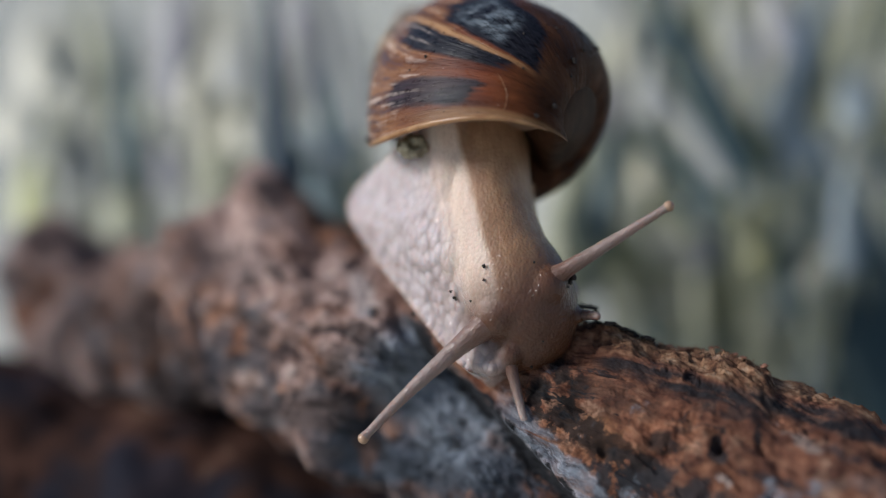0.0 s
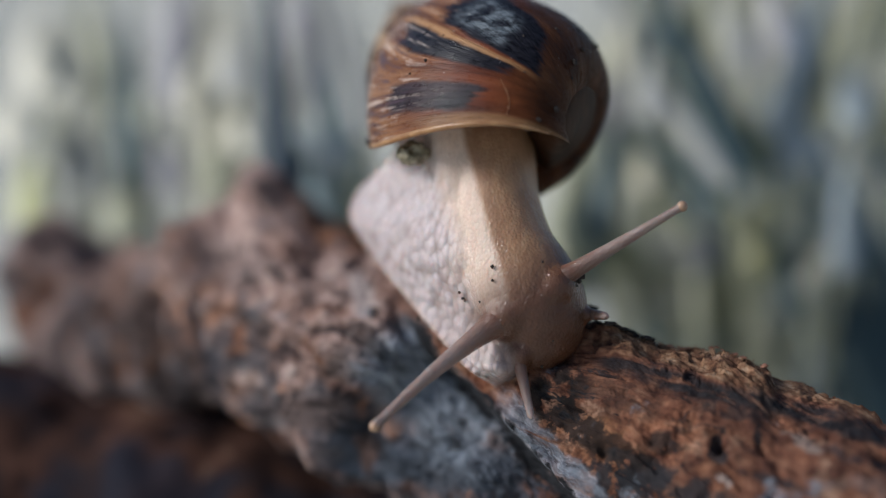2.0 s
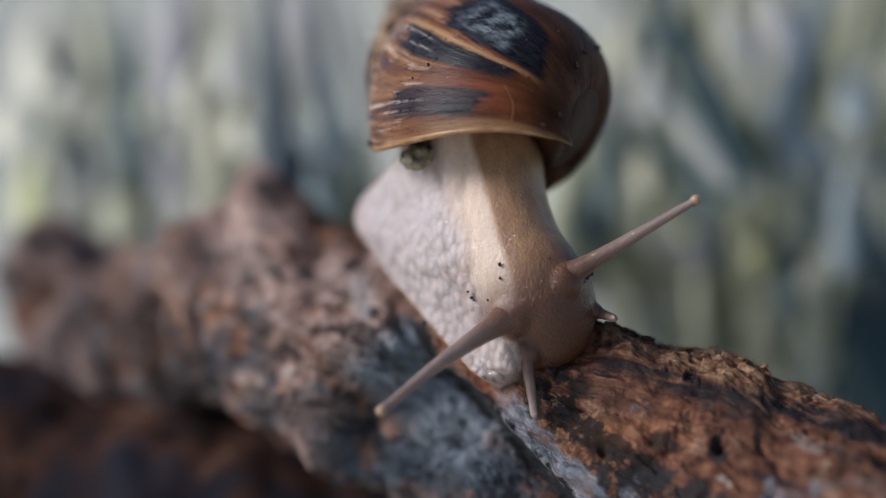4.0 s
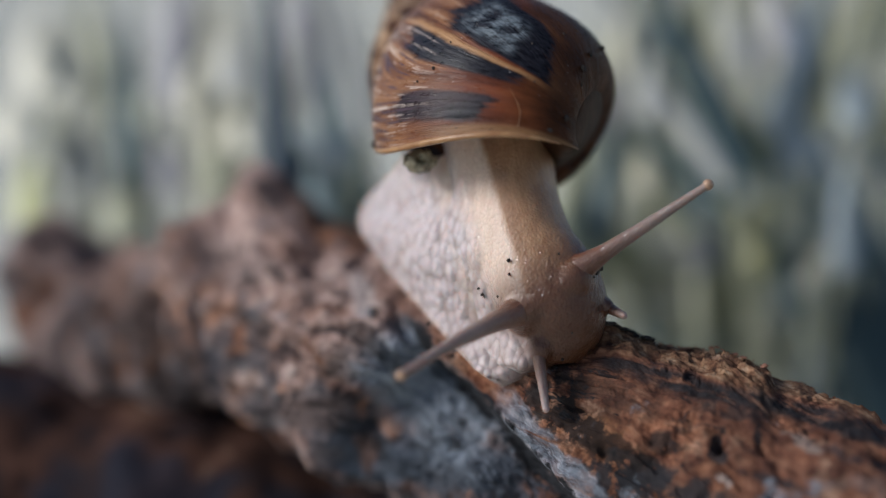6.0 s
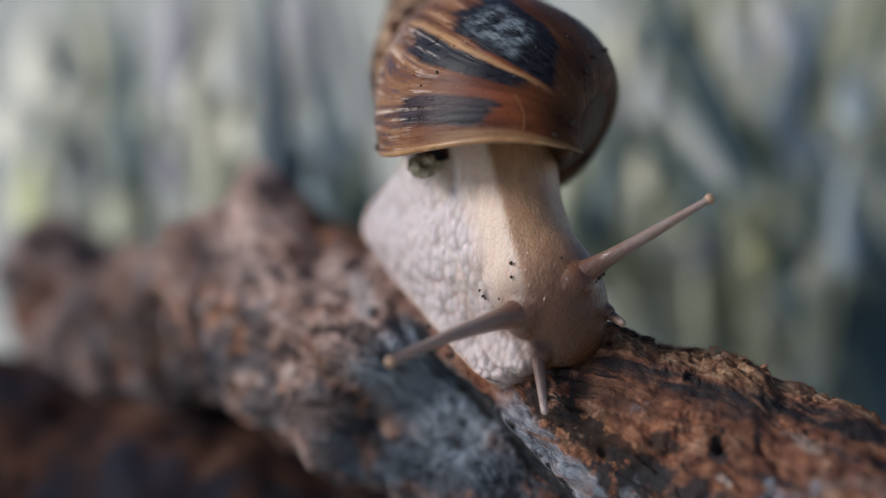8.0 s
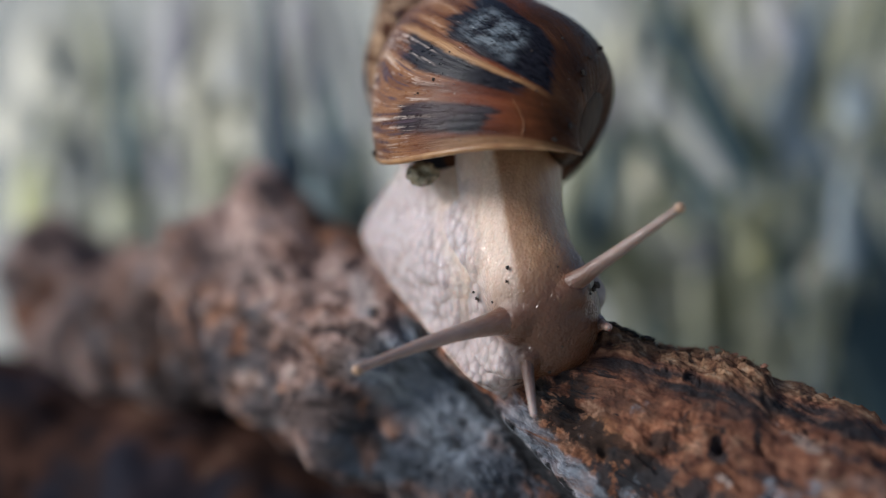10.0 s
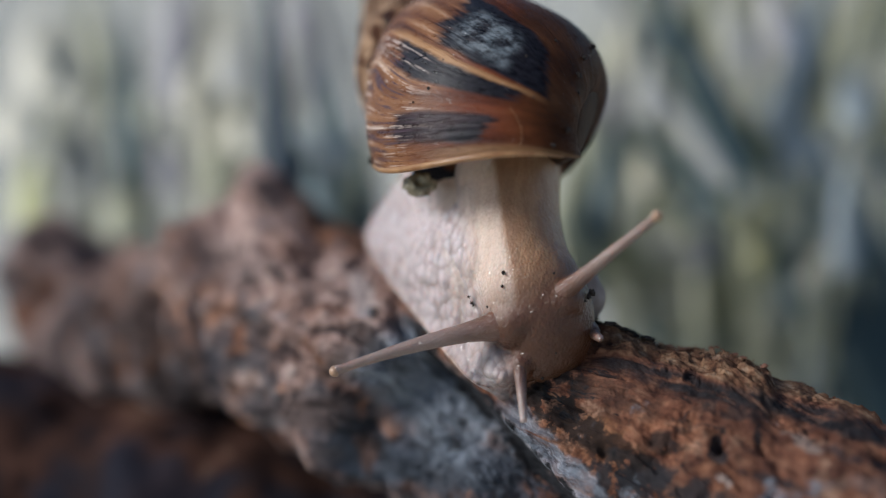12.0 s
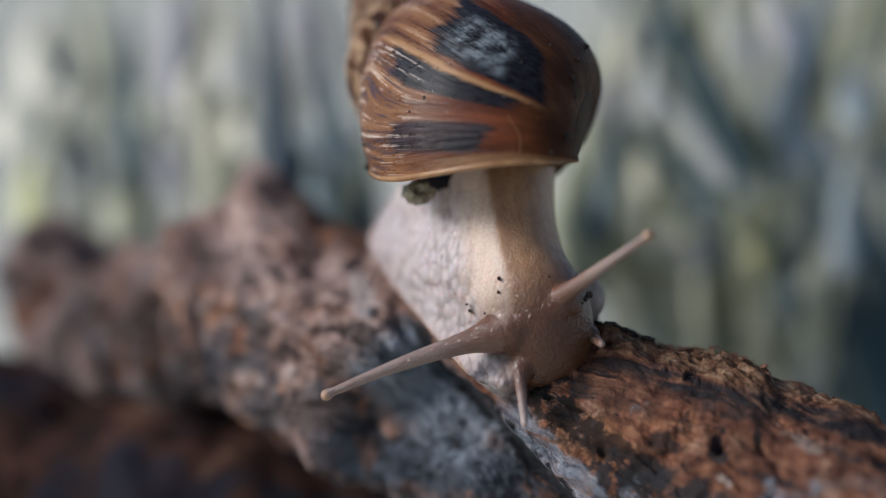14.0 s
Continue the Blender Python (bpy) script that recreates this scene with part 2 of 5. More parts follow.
    col = w.mix(w.math("MULTIPLY", crust, 0.75), col, w.ramp(w.math("ADD", w.math("MULTIPLY", w.noise(plain, 520, 8, 0.68), 0.6), w.math("MULTIPLY", w.noise(w.coords((0.22, 1, 1), "UV"), 900, 6, 0.65), 0.4)), (0.40, (0.020, 0.013, 0.010)), (0.47, (0.15, 0.073, 0.040)), (0.55, (0.38, 0.225, 0.128)), (0.66, (0.66, 0.49, 0.34))))
    dark_streak = w.math("MULTIPLY", w.step(band, -0.0026, -0.0010), w.step(band, 0.0010, 0.0000))
    dark_streak = w.math("MULTIPLY", dark_streak, w.step(x, 0.018, 0.022))
    dark_streak = w.math("MULTIPLY", dark_streak, w.step(w.noise(along, 330, 7, 0.68), 0.36, 0.50))
    black = w.math("MAXIMUM", dark_streak, w.step(w.noise(along, 300, 8, 0.68, 0.5), 0.61, 0.66))
    pits = w.math("MULTIPLY", w.step(w.noise(plain, 250, 8, 0.7), 0.56, 0.61), w.step(w.noise(plain, 90, 3, 0.5), 0.48, 0.56, 0.1, 1.0))
    pits = w.math("MULTIPLY", pits, w.math("SUBTRACT", 1.0, w.math("MULTIPLY", decay, 0.75)))
    hollow = w.math("MULTIPLY", w.step(w.noise(w.coords((0.5, 1, 1), "UV"), 110, 5, 0.6, 0.8), 0.54, 0.66, 0.0, 0.85), decay)
    pits = w.math("MAXIMUM", pits, hollow)
    gap = w.math("ABSOLUTE", w.math("SUBTRACT", w.noise(along, 210, 5, 0.55, 0.6), 0.5))
    gap = w.math("MULTIPLY", w.step(gap, 0.012, 0.005), w.step(w.noise(plain, 150, 3, 0.5), 0.50, 0.57))
    pits = w.math("MAXIMUM", pits, w.math("MULTIPLY", gap, w.math("SUBTRACT", 1.0, decay)))
    # beetle holes
    for hx, hz, hr in ((0.0347, -0.0251, 0.0009), (0.0398, -0.0242, 0.0005)):
        dx, dz = w.math("SUBTRACT", x, hx), w.math("MULTIPLY", w.math("SUBTRACT", z, hz), 0.6)
        away = w.math("SQRT", w.math("ADD", w.math("MULTIPLY", dx, dx), w.math("MULTIPLY", dz, dz)))
        pits = w.math("MAXIMUM", pits, w.step(w.math("ADD", away, w.math("MULTIPLY", wob, 0.8)), hr * 1.4, hr * 0.8))
    dark = w.math("MULTIPLY", w.math("MAXIMUM", black, pits), w.math("SUBTRACT", 0.9, w.math("MULTIPLY", crust, 0.55)))
    dark = w.math("MAXIMUM", dark, split)
    col = w.mix(dark, col, w.ramp(grain, (0.35, (0.007, 0.007, 0.009)), (0.65, (0.030, 0.032, 0.038))))
    col = w.mix(0.4, col, w.ramp(grain, (0.3, (0.35, 0.35, 0.35)), (0.7, (0.75, 0.75, 0.75))), "OVERLAY")
    w.put("Base Color", col)
    n1 = w.bump(mid, 0.0013, 0.7)
    n2 = w.bump(fibre, 0.0009, 0.8, n1)
    w.bump(grain, 0.0003, 0.8, n2)
    return w.m


def wet(s, size=2800, relief=0.00028):
    """Slime: a thin glossy coat, broken into small glints by its own fine relief."""
    s.put("Subsurface Weight", 0.5)
    s.put("Subsurface Radius", (1.0, 0.55, 0.4))
    s.put("Subsurface Scale", 0.0007)
    s.put("Coat Weight", 0.72)
    s.put("Coat Roughness", 0.05)
    b = s.node("ShaderNodeBump")
    b.inputs["Distance"].default_value = relief
    b.inputs["Strength"].default_value = 0.9
    dome = s.math("SUBTRACT", 1.0, s.voronoi(s.coords(), size, "SMOOTH_F1"))
    s.link(s.math("ADD", dome, s.noise(s.coords(), size * 0.6, 2, 0.5)), b.inputs["Height"])
    s.link(b.outputs[0], s.bsdf.inputs["Coat Normal"])


def snail_skin():
    """One skin for foot, neck and head: grey-white knobbly flank, cream back with a brown stripe, brown head."""
    s = Mat("snail_skin", 0.5, 0.25)
    plain = s.coords()
    x, y, z = s.split(plain)
    _, across, _ = s.split(s.coords((1, 1, 1), "UV"))
    wob = s.math("MULTIPLY", s.math("SUBTRACT", s.noise(plain, 170, 4), 0.5), 0.004)
    side = s.math("ADD", s.math("ADD", x, s.math("MULTIPLY", z, 0.22)), wob)
    side = s.math("SUBTRACT", side, s.step(z, -0.0105, -0.0130, 0.0, 0.0030))
    flank = s.step(side, 0.0030, -0.0016)
    rx, rz = s.math("SUBTRACT", x, 0.0056), s.math("ADD", z, 0.0092)
    root = s.math("ADD", s.math("MULTIPLY", rx, rx), s.math("MULTIPLY", rz, rz))
    root = s.step(s.math("ADD", s.math("SQRT", root), s.math("MULTIPLY", wob, 0.4)), 0.0040, 0.0008, 0.0, 0.75)
    flank = s.math("MULTIPLY", flank, s.math("SUBTRACT", 1.0, root))
    warp = s.coords((1, 1, 0.62), turn=(0, 38, 0))
    knobs = s.voronoi(warp, 800, "F1")
    grains = s.voronoi(s.coords((1, 1, 0.7), turn=(0, 20, 0)), 2600, "F1")
    fine = s.noise(plain, 3000, 3)
    lines = s.noise(s.coords((1, 1, 0.10)), 900, 4)
    # colours
    white = s.mix(s.step(s.noise(plain, 130, 4), 0.35, 0.65), (0.555, 0.48, 0.485), (0.475, 0.395, 0.395))
    white = s.mix(s.step(knobs, 0.40, 0.95), white, (0.36, 0.29, 0.275))
    pos = s.math("ADD", s.math("ADD", s.math("SUBTRACT", x, 0.0060), s.math("MULTIPLY", z, 0.25)), s.math("MULTIPLY", wob, 0.3))
    cream = s.mix(s.step(lines, 0.35, 0.65), (0.66, 0.52, 0.425), (0.59, 0.445, 0.355))
    tan = s.mix(s.step(lines, 0.35, 0.65), (0.41, 0.240, 0.135), (0.33, 0.182, 0.098))
    back = s.mix(s.step(pos, -0.0010, 0.0004), cream, tan)
    line = s.math("MULTIPLY", s.step(pos, -0.0003, 0.0005), s.step(pos, 0.0026, 0.0008))
    back = s.mix(s.math("MULTIPLY", line, 0.45), back, (0.22, 0.12, 0.07))
    head = s.step(s.math("ADD", s.math("SUBTRACT", z, s.math("MULTIPLY", x, 0.62)), wob), -0.0042, -0.0132)
    head = s.math("MAXIMUM", head, root)
    brown = s.mix(s.noise(plain, 300, 4), (0.070, 0.024, 0.010), (0.115, 0.043, 0.018))
    back = s.mix(head, back, brown)
    back = s.mix(s.step(grains, 0.40, 1.0), back, s.mix(0.14, back, (0.12, 0.07, 0.05)))
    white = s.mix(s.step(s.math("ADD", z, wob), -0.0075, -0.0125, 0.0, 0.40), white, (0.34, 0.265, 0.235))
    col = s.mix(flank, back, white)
    rim = s.math("MULTIPLY", s.step(across, 0.0, 0.002), s.step(across, 0.045, 0.02))
    col = s.mix(s.math("MULTIPLY", rim, 0.6), col, (0.50, 0.38, 0.30))
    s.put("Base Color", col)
    knob_h = s.math("MULTIPLY", s.math("SUBTRACT", 1.0, knobs), flank)
    grain_h = s.math("MULTIPLY", s.math("SUBTRACT", 1.0, grains), s.math("SUBTRACT", 1.0, s.math("MULTIPLY", flank, 0.7)))
    n1 = s.bump(knob_h, 0.0009, 0.9)
    n2 = s.bump(grain_h, 0.00011, 0.7, n1)
    s.bump(fine, 0.00006, 0.7, n2)
    wet(s)
    return s.m


def tentacle_skin(name, root, tip):
    s = Mat(name, 0.45, 0.35)
    plain = s.coords()
    x, y, z = s.split(plain)
    grains = s.voronoi(s.coords((0.5, 1, 1)), 3200, "F1")
    col = s.mix(s.step(x, 0.001, 0.012), root, tip)
    col = s.mix(s.step(s.noise(plain, 500, 4), 0.4, 0.65), col, s.mix(0.3, col, (0.2, 0.13, 0.11)))
    s.put("Base Color", col)
    n1 = s.bump(s.math("SUBTRACT", 1.0, grains), 0.00012, 0.7)
    s.bump(s.noise(plain, 3000, 3), 0.0001, 0.6, n1)
    wet(s, 3000, 0.00022)
    s.put("Coat Weight", 0.6)
    s.put("Coat Roughness", 0.16)
    s.put("Subsurface Weight", 0.75)
    s.put("Subsurface Scale", 0.0011)
    return s.m


def shell_material():
    """Chestnut shell (UV: turns, place across): dark blocks between growth lines, tan spire side, dark base side."""
    s = Mat("shell_horn", 0.30, 0.5)
    u0, v, _ = s.split(s.coords((1, 1, 1), "UV"))
    mott = s.noise(s.coords((22, 5, 1), "UV"), 1.0, 6, 0.6)
    lean = s.math("MINIMUM", s.math("SUBTRACT", v, 0.54), 0.10)
    slant = s.math("MULTIPLY", lean, s.step(u0, -0.045, -0.125, 0.03, 0.40))
    u0 = s.math("ADD", u0, slant)

    def lined(along, across, detail, rough):
        c = s.node("ShaderNodeCombineXYZ")
        s.link(s.math("MULTIPLY", u0, along), c.inputs[0])
        s.link(s.math("MULTIPLY", v, across), c.inputs[1])
        return s.noise(c.outputs[0], 1.0, detail, rough, 0.15)

    fine = lined(210, 9, 6, 0.7)
    streak = lined(46, 3.5, 6, 0.62)
    flake = lined(190, 9, 4, 0.55)
    speck = s.noise(s.coords((160, 60, 1), "UV"), 1.0, 4, 0.6)
    wob = s.math("SUBTRACT", mott, 0.5)
    u = s.math("ADD", u0, s.math("MULTIPLY", wob, 0.034))
    w = s.math("ADD", v, s.math("ADD", s.math("MULTIPLY", wob, 0.13), s.math("MULTIPLY", s.math("SUBTRACT", fine, 0.5), 0.06)))
    tan = s.ramp(streak, (0.32, (0.045, 0.017, 0.010)), (0.46, (0.155, 0.062, 0.026)), (0.58, (0.28, 0.138, 0.064)), (0.70, (0.60, 0.45, 0.34)))
    red = s.ramp(streak, (0.30, (0.024, 0.006, 0.004)), (0.52, (0.125, 0.030, 0.011)), (0.75, (0.235, 0.072, 0.028)))
    ochre = s.ramp(mott, (0.35, (0.062, 0.019, 0.008)), (0.55, (0.150, 0.050, 0.018)), (0.70, (0.22, 0.088, 0.035)))
    red = s.mix(s.step(v, 0.43, 0.36, 0.0, 0.75), red, ochre)
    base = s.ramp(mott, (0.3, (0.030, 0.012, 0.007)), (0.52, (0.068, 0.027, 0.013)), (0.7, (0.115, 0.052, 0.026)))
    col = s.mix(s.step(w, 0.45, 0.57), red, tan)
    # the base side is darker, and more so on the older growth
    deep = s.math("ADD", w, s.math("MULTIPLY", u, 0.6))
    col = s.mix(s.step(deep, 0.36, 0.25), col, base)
    gold = s.math("MULTIPLY", s.step(u, -0.146, -0.139), s.step(u, -0.127, -0.133))
    gold = s.math("MULTIPLY", gold, s.math("MULTIPLY", s.step(v, 0.33, 0.40), s.step(v, 0.66, 0.58)))
    col = s.mix(s.math("MULTIPLY", gold, s.step(streak, 0.35, 0.6, 0.3, 0.9)), col, (0.40, 0.225, 0.105))
    # the newest growth beside the lip
    lipward = s.math("MULTIPLY", s.step(u0, -0.022, -0.014), s.step(v, 0.54, 0.46))
    col = s.mix(s.math("MULTIPLY", lipward, 0.7), col, s.ramp(fine, (0.35, (0.15, 0.075, 0.03)), (0.6, (0.34, 0.20, 0.10))))
    # dark blocks, newest first, then broken bands over the older whorls
    def window(lo, hi):
        return s.math("MULTIPLY", s.step(u, lo - 0.005, lo + 0.003), s.step(u, hi + 0.005, hi - 0.004))
    def across(lo, hi):
        return s.math("MULTIPLY", s.step(w, lo - 0.012, lo + 0.010), s.step(w, hi + 0.012, hi - 0.012))
    first = s.math("MULTIPLY", window(-0.056, -0.026), across(0.420, 0.575))
    second = s.math("MULTIPLY", window(-0.131, -0.099), across(0.385, 0.590))
    third = s.math("MULTIPLY", window(-0.245, -0.150), across(0.36, 0.53))
    older = s.math("MULTIPLY", s.step(u, -0.34, -0.40), s.step(s.noise(s.coords((9, 4, 1), "UV"), 1.0, 4), 0.46, 0.54))
    older = s.math("MULTIPLY", older, across(0.38, 0.60))
    cover = s.math("MAXIMUM", s.math("MAXIMUM", first, second), s.math("MAXIMUM", third, older))
    soot = s.mix(s.step(speck, 0.35, 0.7), (0.006, 0.006, 0.009), (0.020, 0.020, 0.027))
    worn = s.math("MULTIPLY", s.math("MULTIPLY", s.step(u, -0.154, -0.172), s.step(u, -0.235, -0.210)), s.math("MULTIPLY", s.step(v, 0.405, 0.435), s.step(v, 0.525, 0.495)))
    worn = s.math("MULTIPLY", worn, s.step(s.noise(s.coords((60, 34, 1), "UV"), 1.0, 7, 0.7), 0.40, 0.62))
    cover = s.math("MULTIPLY", cover, s.step(fine, 0.22, 0.40, 0.82, 1.0))
    col = s.mix(cover, col, soot)
    col = s.mix(s.math("MULTIPLY", worn, 0.85), col, s.ramp(speck, (0.30, (0.10, 0.122, 0.14)), (0.70, (0.26, 0.295, 0.32))))
    maroon = s.math("MULTIPLY", s.step(u, -0.075, -0.055), s.math("MULTIPLY", s.step(w, 0.40, 0.48), s.step(mott, 0.42, 0.58)))
    col = s.mix(s.math("MULTIPLY", maroon, 0.22), col, (0.085, 0.030, 0.030))
    # chipped pale growth lines on the spire side
    chip = s.math("MULTIPLY", s.math("MULTIPLY", s.step(flake, 0.53, 0.62), s.step(speck, 0.36, 0.56)), s.math("MULTIPLY", s.step(w, 0.50, 0.58), s.step(u, -0.14, -0.12)))
    col = s.mix(s.math("MULTIPLY", chip, 0.85), col, (0.66, 0.54, 0.47))
    violet = s.math("MULTIPLY", s.step(flake, 0.46, 0.38), s.math("MULTIPLY", s.step(w, 0.50, 0.56), s.step(u, -0.12, -0.10)))
    col = s.mix(s.math("MULTIPLY", violet, 0.85), col, (0.062, 0.038, 0.052))
    old = s.math("MULTIPLY", s.math("MULTIPLY", s.step(v, 0.54, 0.60), s.step(u0, -0.17, -0.24)), s.step(s.noise(s.coords((30, 18, 1), "UV"), 1.0, 6, 0.65), 0.44, 0.56))
    col = s.mix(s.math("MULTIPLY", old, 0.8), col, s.ramp(speck, (0.35, (0.34, 0.19, 0.10)), (0.65, (0.55, 0.40, 0.27))))
    grit = s.step(s.noise(s.coords((300, 75, 1), "UV"), 1.0, 3, 0.5), 0.68, 0.72)
    col = s.mix(grit, col, (0.010, 0.008, 0.007))
    dots = s.step(s.noise(s.coords((420, 110, 1), "UV"), 1.0, 2, 0.5), 0.74, 0.77)
    col = s.mix(s.math("MULTIPLY", dots, 0.7), col, (0.62, 0.58, 0.54))
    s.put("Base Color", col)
    s.put("Roughness", s.step(speck, 0.3, 0.7, 0.24, 0.42))
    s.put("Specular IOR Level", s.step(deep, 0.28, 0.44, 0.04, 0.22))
    n1 = s.bump(streak, 0.0006, 0.8)
    n2 = s.bump(fine, 0.00022, 0.8, n1)
    s.bump(speck, 0.0002, 0.4, n2)
    return s.m


def plain_material(name, dark, light, scale=200, rough=0.6, relief=0.0003, spec=0.5):
    p = Mat(name, rough, spec)
    n = p.noise(p.coords(), scale, 6)
    p.put("Base Color", p.ramp(n, (0.3, dark), (0.7, light)))
    p.bump(n, relief, 0.5)
    return p.m


def litter_material():
    p = Mat("leaf_litter", 0.8, 0.3)
    g = p.node("ShaderNodeNewGeometry")
    p.put("Base Color", p.ramp(g.outputs["Random Per Island"], (0.0, (0.10, 0.12, 0.09)), (0.25, (0.30, 0.30, 0.16)), (0.5, (0.52, 0.50, 0.42)), (0.8, (0.62, 0.62, 0.58)), (1.0, (0.16, 0.14, 0.10))))
    return p.m


def shaded_wood_material():
    p = Mat("shaded_wood", 0.85, 0.1)
    v = p.coords()
    # dark reddish wood, deepened towards black for the shade under the raised log
    blot = p.noise(v, 70, 5, 0.6, 0.4)
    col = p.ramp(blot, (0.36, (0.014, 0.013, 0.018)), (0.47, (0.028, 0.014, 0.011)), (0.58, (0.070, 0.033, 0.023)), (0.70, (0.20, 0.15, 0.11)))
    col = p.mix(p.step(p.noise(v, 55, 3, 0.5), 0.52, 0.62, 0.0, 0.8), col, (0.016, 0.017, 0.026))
    p.put("Base Color", col)
    p.bump(blot, 0.003, 0.6)
    return p.m


def ground_material():
    p = Mat("dry_ground", 0.9, 0.2)
    v = p.coords()
    big = p.noise(v, 7, 5, 0.6)
    small = p.noise(v, 60, 6, 0.65)
    col = p.ramp(big, (0.3, (0.47, 0.46, 0.39)), (0.5, (0.66, 0.645, 0.56)), (0.7, (0.78, 0.76, 0.68)))
    col = p.mix(0.5, col, p.ramp(small, (0.3, (0.3, 0.3, 0.3)), (0.7, (0.7, 0.7, 0.7))), "OVERLAY")
    p.put("Base Color", col)
    p.bump(small, 0.01, 0.6)
    return p.m


WOOD = wood_material()
DARK_WOOD = shaded_wood_material()
SKIN = snail_skin()
STALK_SKIN = tentacle_skin("eye_stalk_skin", (0.125, 0.050, 0.025), (0.275, 0.205, 0.180))
FEELER_SKIN = tentacle_skin("feeler_skin", (0.095, 0.036, 0.017), (0.50, 0.41, 0.38))
SHELL = shell_material()
COLLAR = plain_material("mantle_collar_skin", (0.13, 0.075, 0.048), (0.40, 0.27, 0.19), 240, 0.4, 0.0003)
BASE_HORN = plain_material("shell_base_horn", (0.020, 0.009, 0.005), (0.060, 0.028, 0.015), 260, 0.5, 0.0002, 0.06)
LIP = plain_material("shell_lip_horn", (0.20, 0.085, 0.032), (0.40, 0.23, 0.105), 500, 0.30)
LOBE_SKIN = plain_material("foot_edge_skin", (0.25, 0.19, 0.16), (0.38, 0.30, 0.265), 600, 0.4, 0.0003)
EYE_SKIN = plain_material("tentacle_tip_skin", (0.30, 0.18, 0.115), (0.42, 0.27, 0.175), 900, 0.3, 0.0001)
DIRT = plain_material("dirt", (0.008, 0.005, 0.004), (0.03, 0.018, 0.012), 900, 0.7)
PORE = plain_material("mantle_skin", (0.04, 0.032, 0.015), (0.40, 0.35, 0.24), 700, 0.2)
GROUND = ground_material()
LITTER = litter_material()
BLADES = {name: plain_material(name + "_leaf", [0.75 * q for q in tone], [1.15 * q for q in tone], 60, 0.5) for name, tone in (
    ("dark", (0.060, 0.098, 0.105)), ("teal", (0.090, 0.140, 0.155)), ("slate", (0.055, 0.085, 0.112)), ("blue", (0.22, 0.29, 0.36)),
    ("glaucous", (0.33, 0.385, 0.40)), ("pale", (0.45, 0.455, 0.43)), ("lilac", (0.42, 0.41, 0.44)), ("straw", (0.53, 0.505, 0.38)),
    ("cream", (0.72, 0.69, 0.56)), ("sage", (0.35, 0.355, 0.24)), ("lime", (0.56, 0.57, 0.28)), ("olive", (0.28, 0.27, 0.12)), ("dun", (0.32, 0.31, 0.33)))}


# ---------------------------------------------------------------- mesh helpers
def mesh_of(name, verts, faces, material, smooth=True, uvs=None):
    me = bpy.data.meshes.new(name)
    me.from_pydata([tuple(v) for v in verts], [], faces)
    me.materials.append(material)
    if smooth:
        me.polygons.foreach_set("use_smooth", [True] * len(me.polygons))
    if uvs is not None:
        layer = me.uv_layers.new(name="UVMap")
        idx = np.empty(len(me.loops), dtype=np.int32)
        me.loops.foreach_get("vertex_index", idx)
        layer.data.foreach_set("uv", np.asarray(uvs, dtype=np.float32)[idx].ravel())
    me.update()
    return me


def grid_faces(nu, nv, wrap=False, flip=False):
    out = []
    for i in range(nu - 1):
        for j in range(nv if wrap else nv - 1):
            k = (j + 1) % nv
            q = (i * nv + j, i * nv + k, (i + 1) * nv + k, (i + 1) * nv + j)
            out.append(q[::-1] if flip else q)
    return out


def part(name, me, parent, label=""):
    ob = new(name, me)
    ob.parent = parent
    return tagged(ob, label)


def spline(keys, n):
    """Catmull-Rom through the rows of keys, n samples."""
    k = np.asarray(keys, dtype=float)
    k = np.vstack([2 * k[0] - k[1], k, 2 * k[-1] - k[-2]])
    t = np.linspace(0, len(k) - 3 - 1e-6, n)
    i = t.astype(int)
    f = (t - i)[:, None]
    a, b, c, d = k[i], k[i + 1], k[i + 2], k[i + 3]
    return 0.5 * (2 * b + (c - a) * f + (2 * a - 5 * b + 4 * c - d) * f ** 2 + (3 * b - a - 3 * c + d) * f ** 3)


def tube(path, radii, around=16, squash=1.0, up=(0, 0, 1)):
    """Vertices of a closed tube along a path; radii per station. Ends are drawn to a point."""
    path, radii = np.asarray(path, float), np.asarray(radii, float)
    n = len(path)
    tang = np.gradient(path, axis=0)
    tang /= np.linalg.norm(tang, axis=1)[:, None]
    side = np.cross(tang, np.asarray(up, float))
    side /= np.linalg.norm(side, axis=1)[:, None]
    over = np.cross(side, tang)
    a = np.linspace(0, 2 * np.pi, around, endpoint=False)
    ring = np.cos(a)[None, :, None] * side[:, None, :] + squash * np.sin(a)[None, :, None] * over[:, None, :]
    v = path[:, None, :] + radii[:, None, None] * ring
    return v.reshape(-1, 3), grid_faces(n, around, True, True)


def fbm(p, octaves=4, h=0.9):
    return noise.fractal(Vector(p), h, 2.0, octaves)


# ---------------------------------------------------------------- ground
def build_ground():
    xs = np.concatenate([[-2000, -100, -10], np.linspace(-3, 3, 90), [10, 100, 2000]])
    ys = np.concatenate([[-2000, -100, -10], np.linspace(-1.5, 5, 110), [10, 100, 2000]])
    v = []
    for y in ys:
        for x in xs:
            near = abs(x) < 5 and abs(y) < 6
            v.append((x, y, 0.03 * (fbm((x * 3, y * 3, 0)) - 0.8) - 0.012 if near else -0.02))
    me = mesh_of("ground", v, grid_faces(len(ys), len(xs)), GROUND)
    tagged(new("ground", me), "pale dry ground covered with leaf litter", "ground", kind="structure")


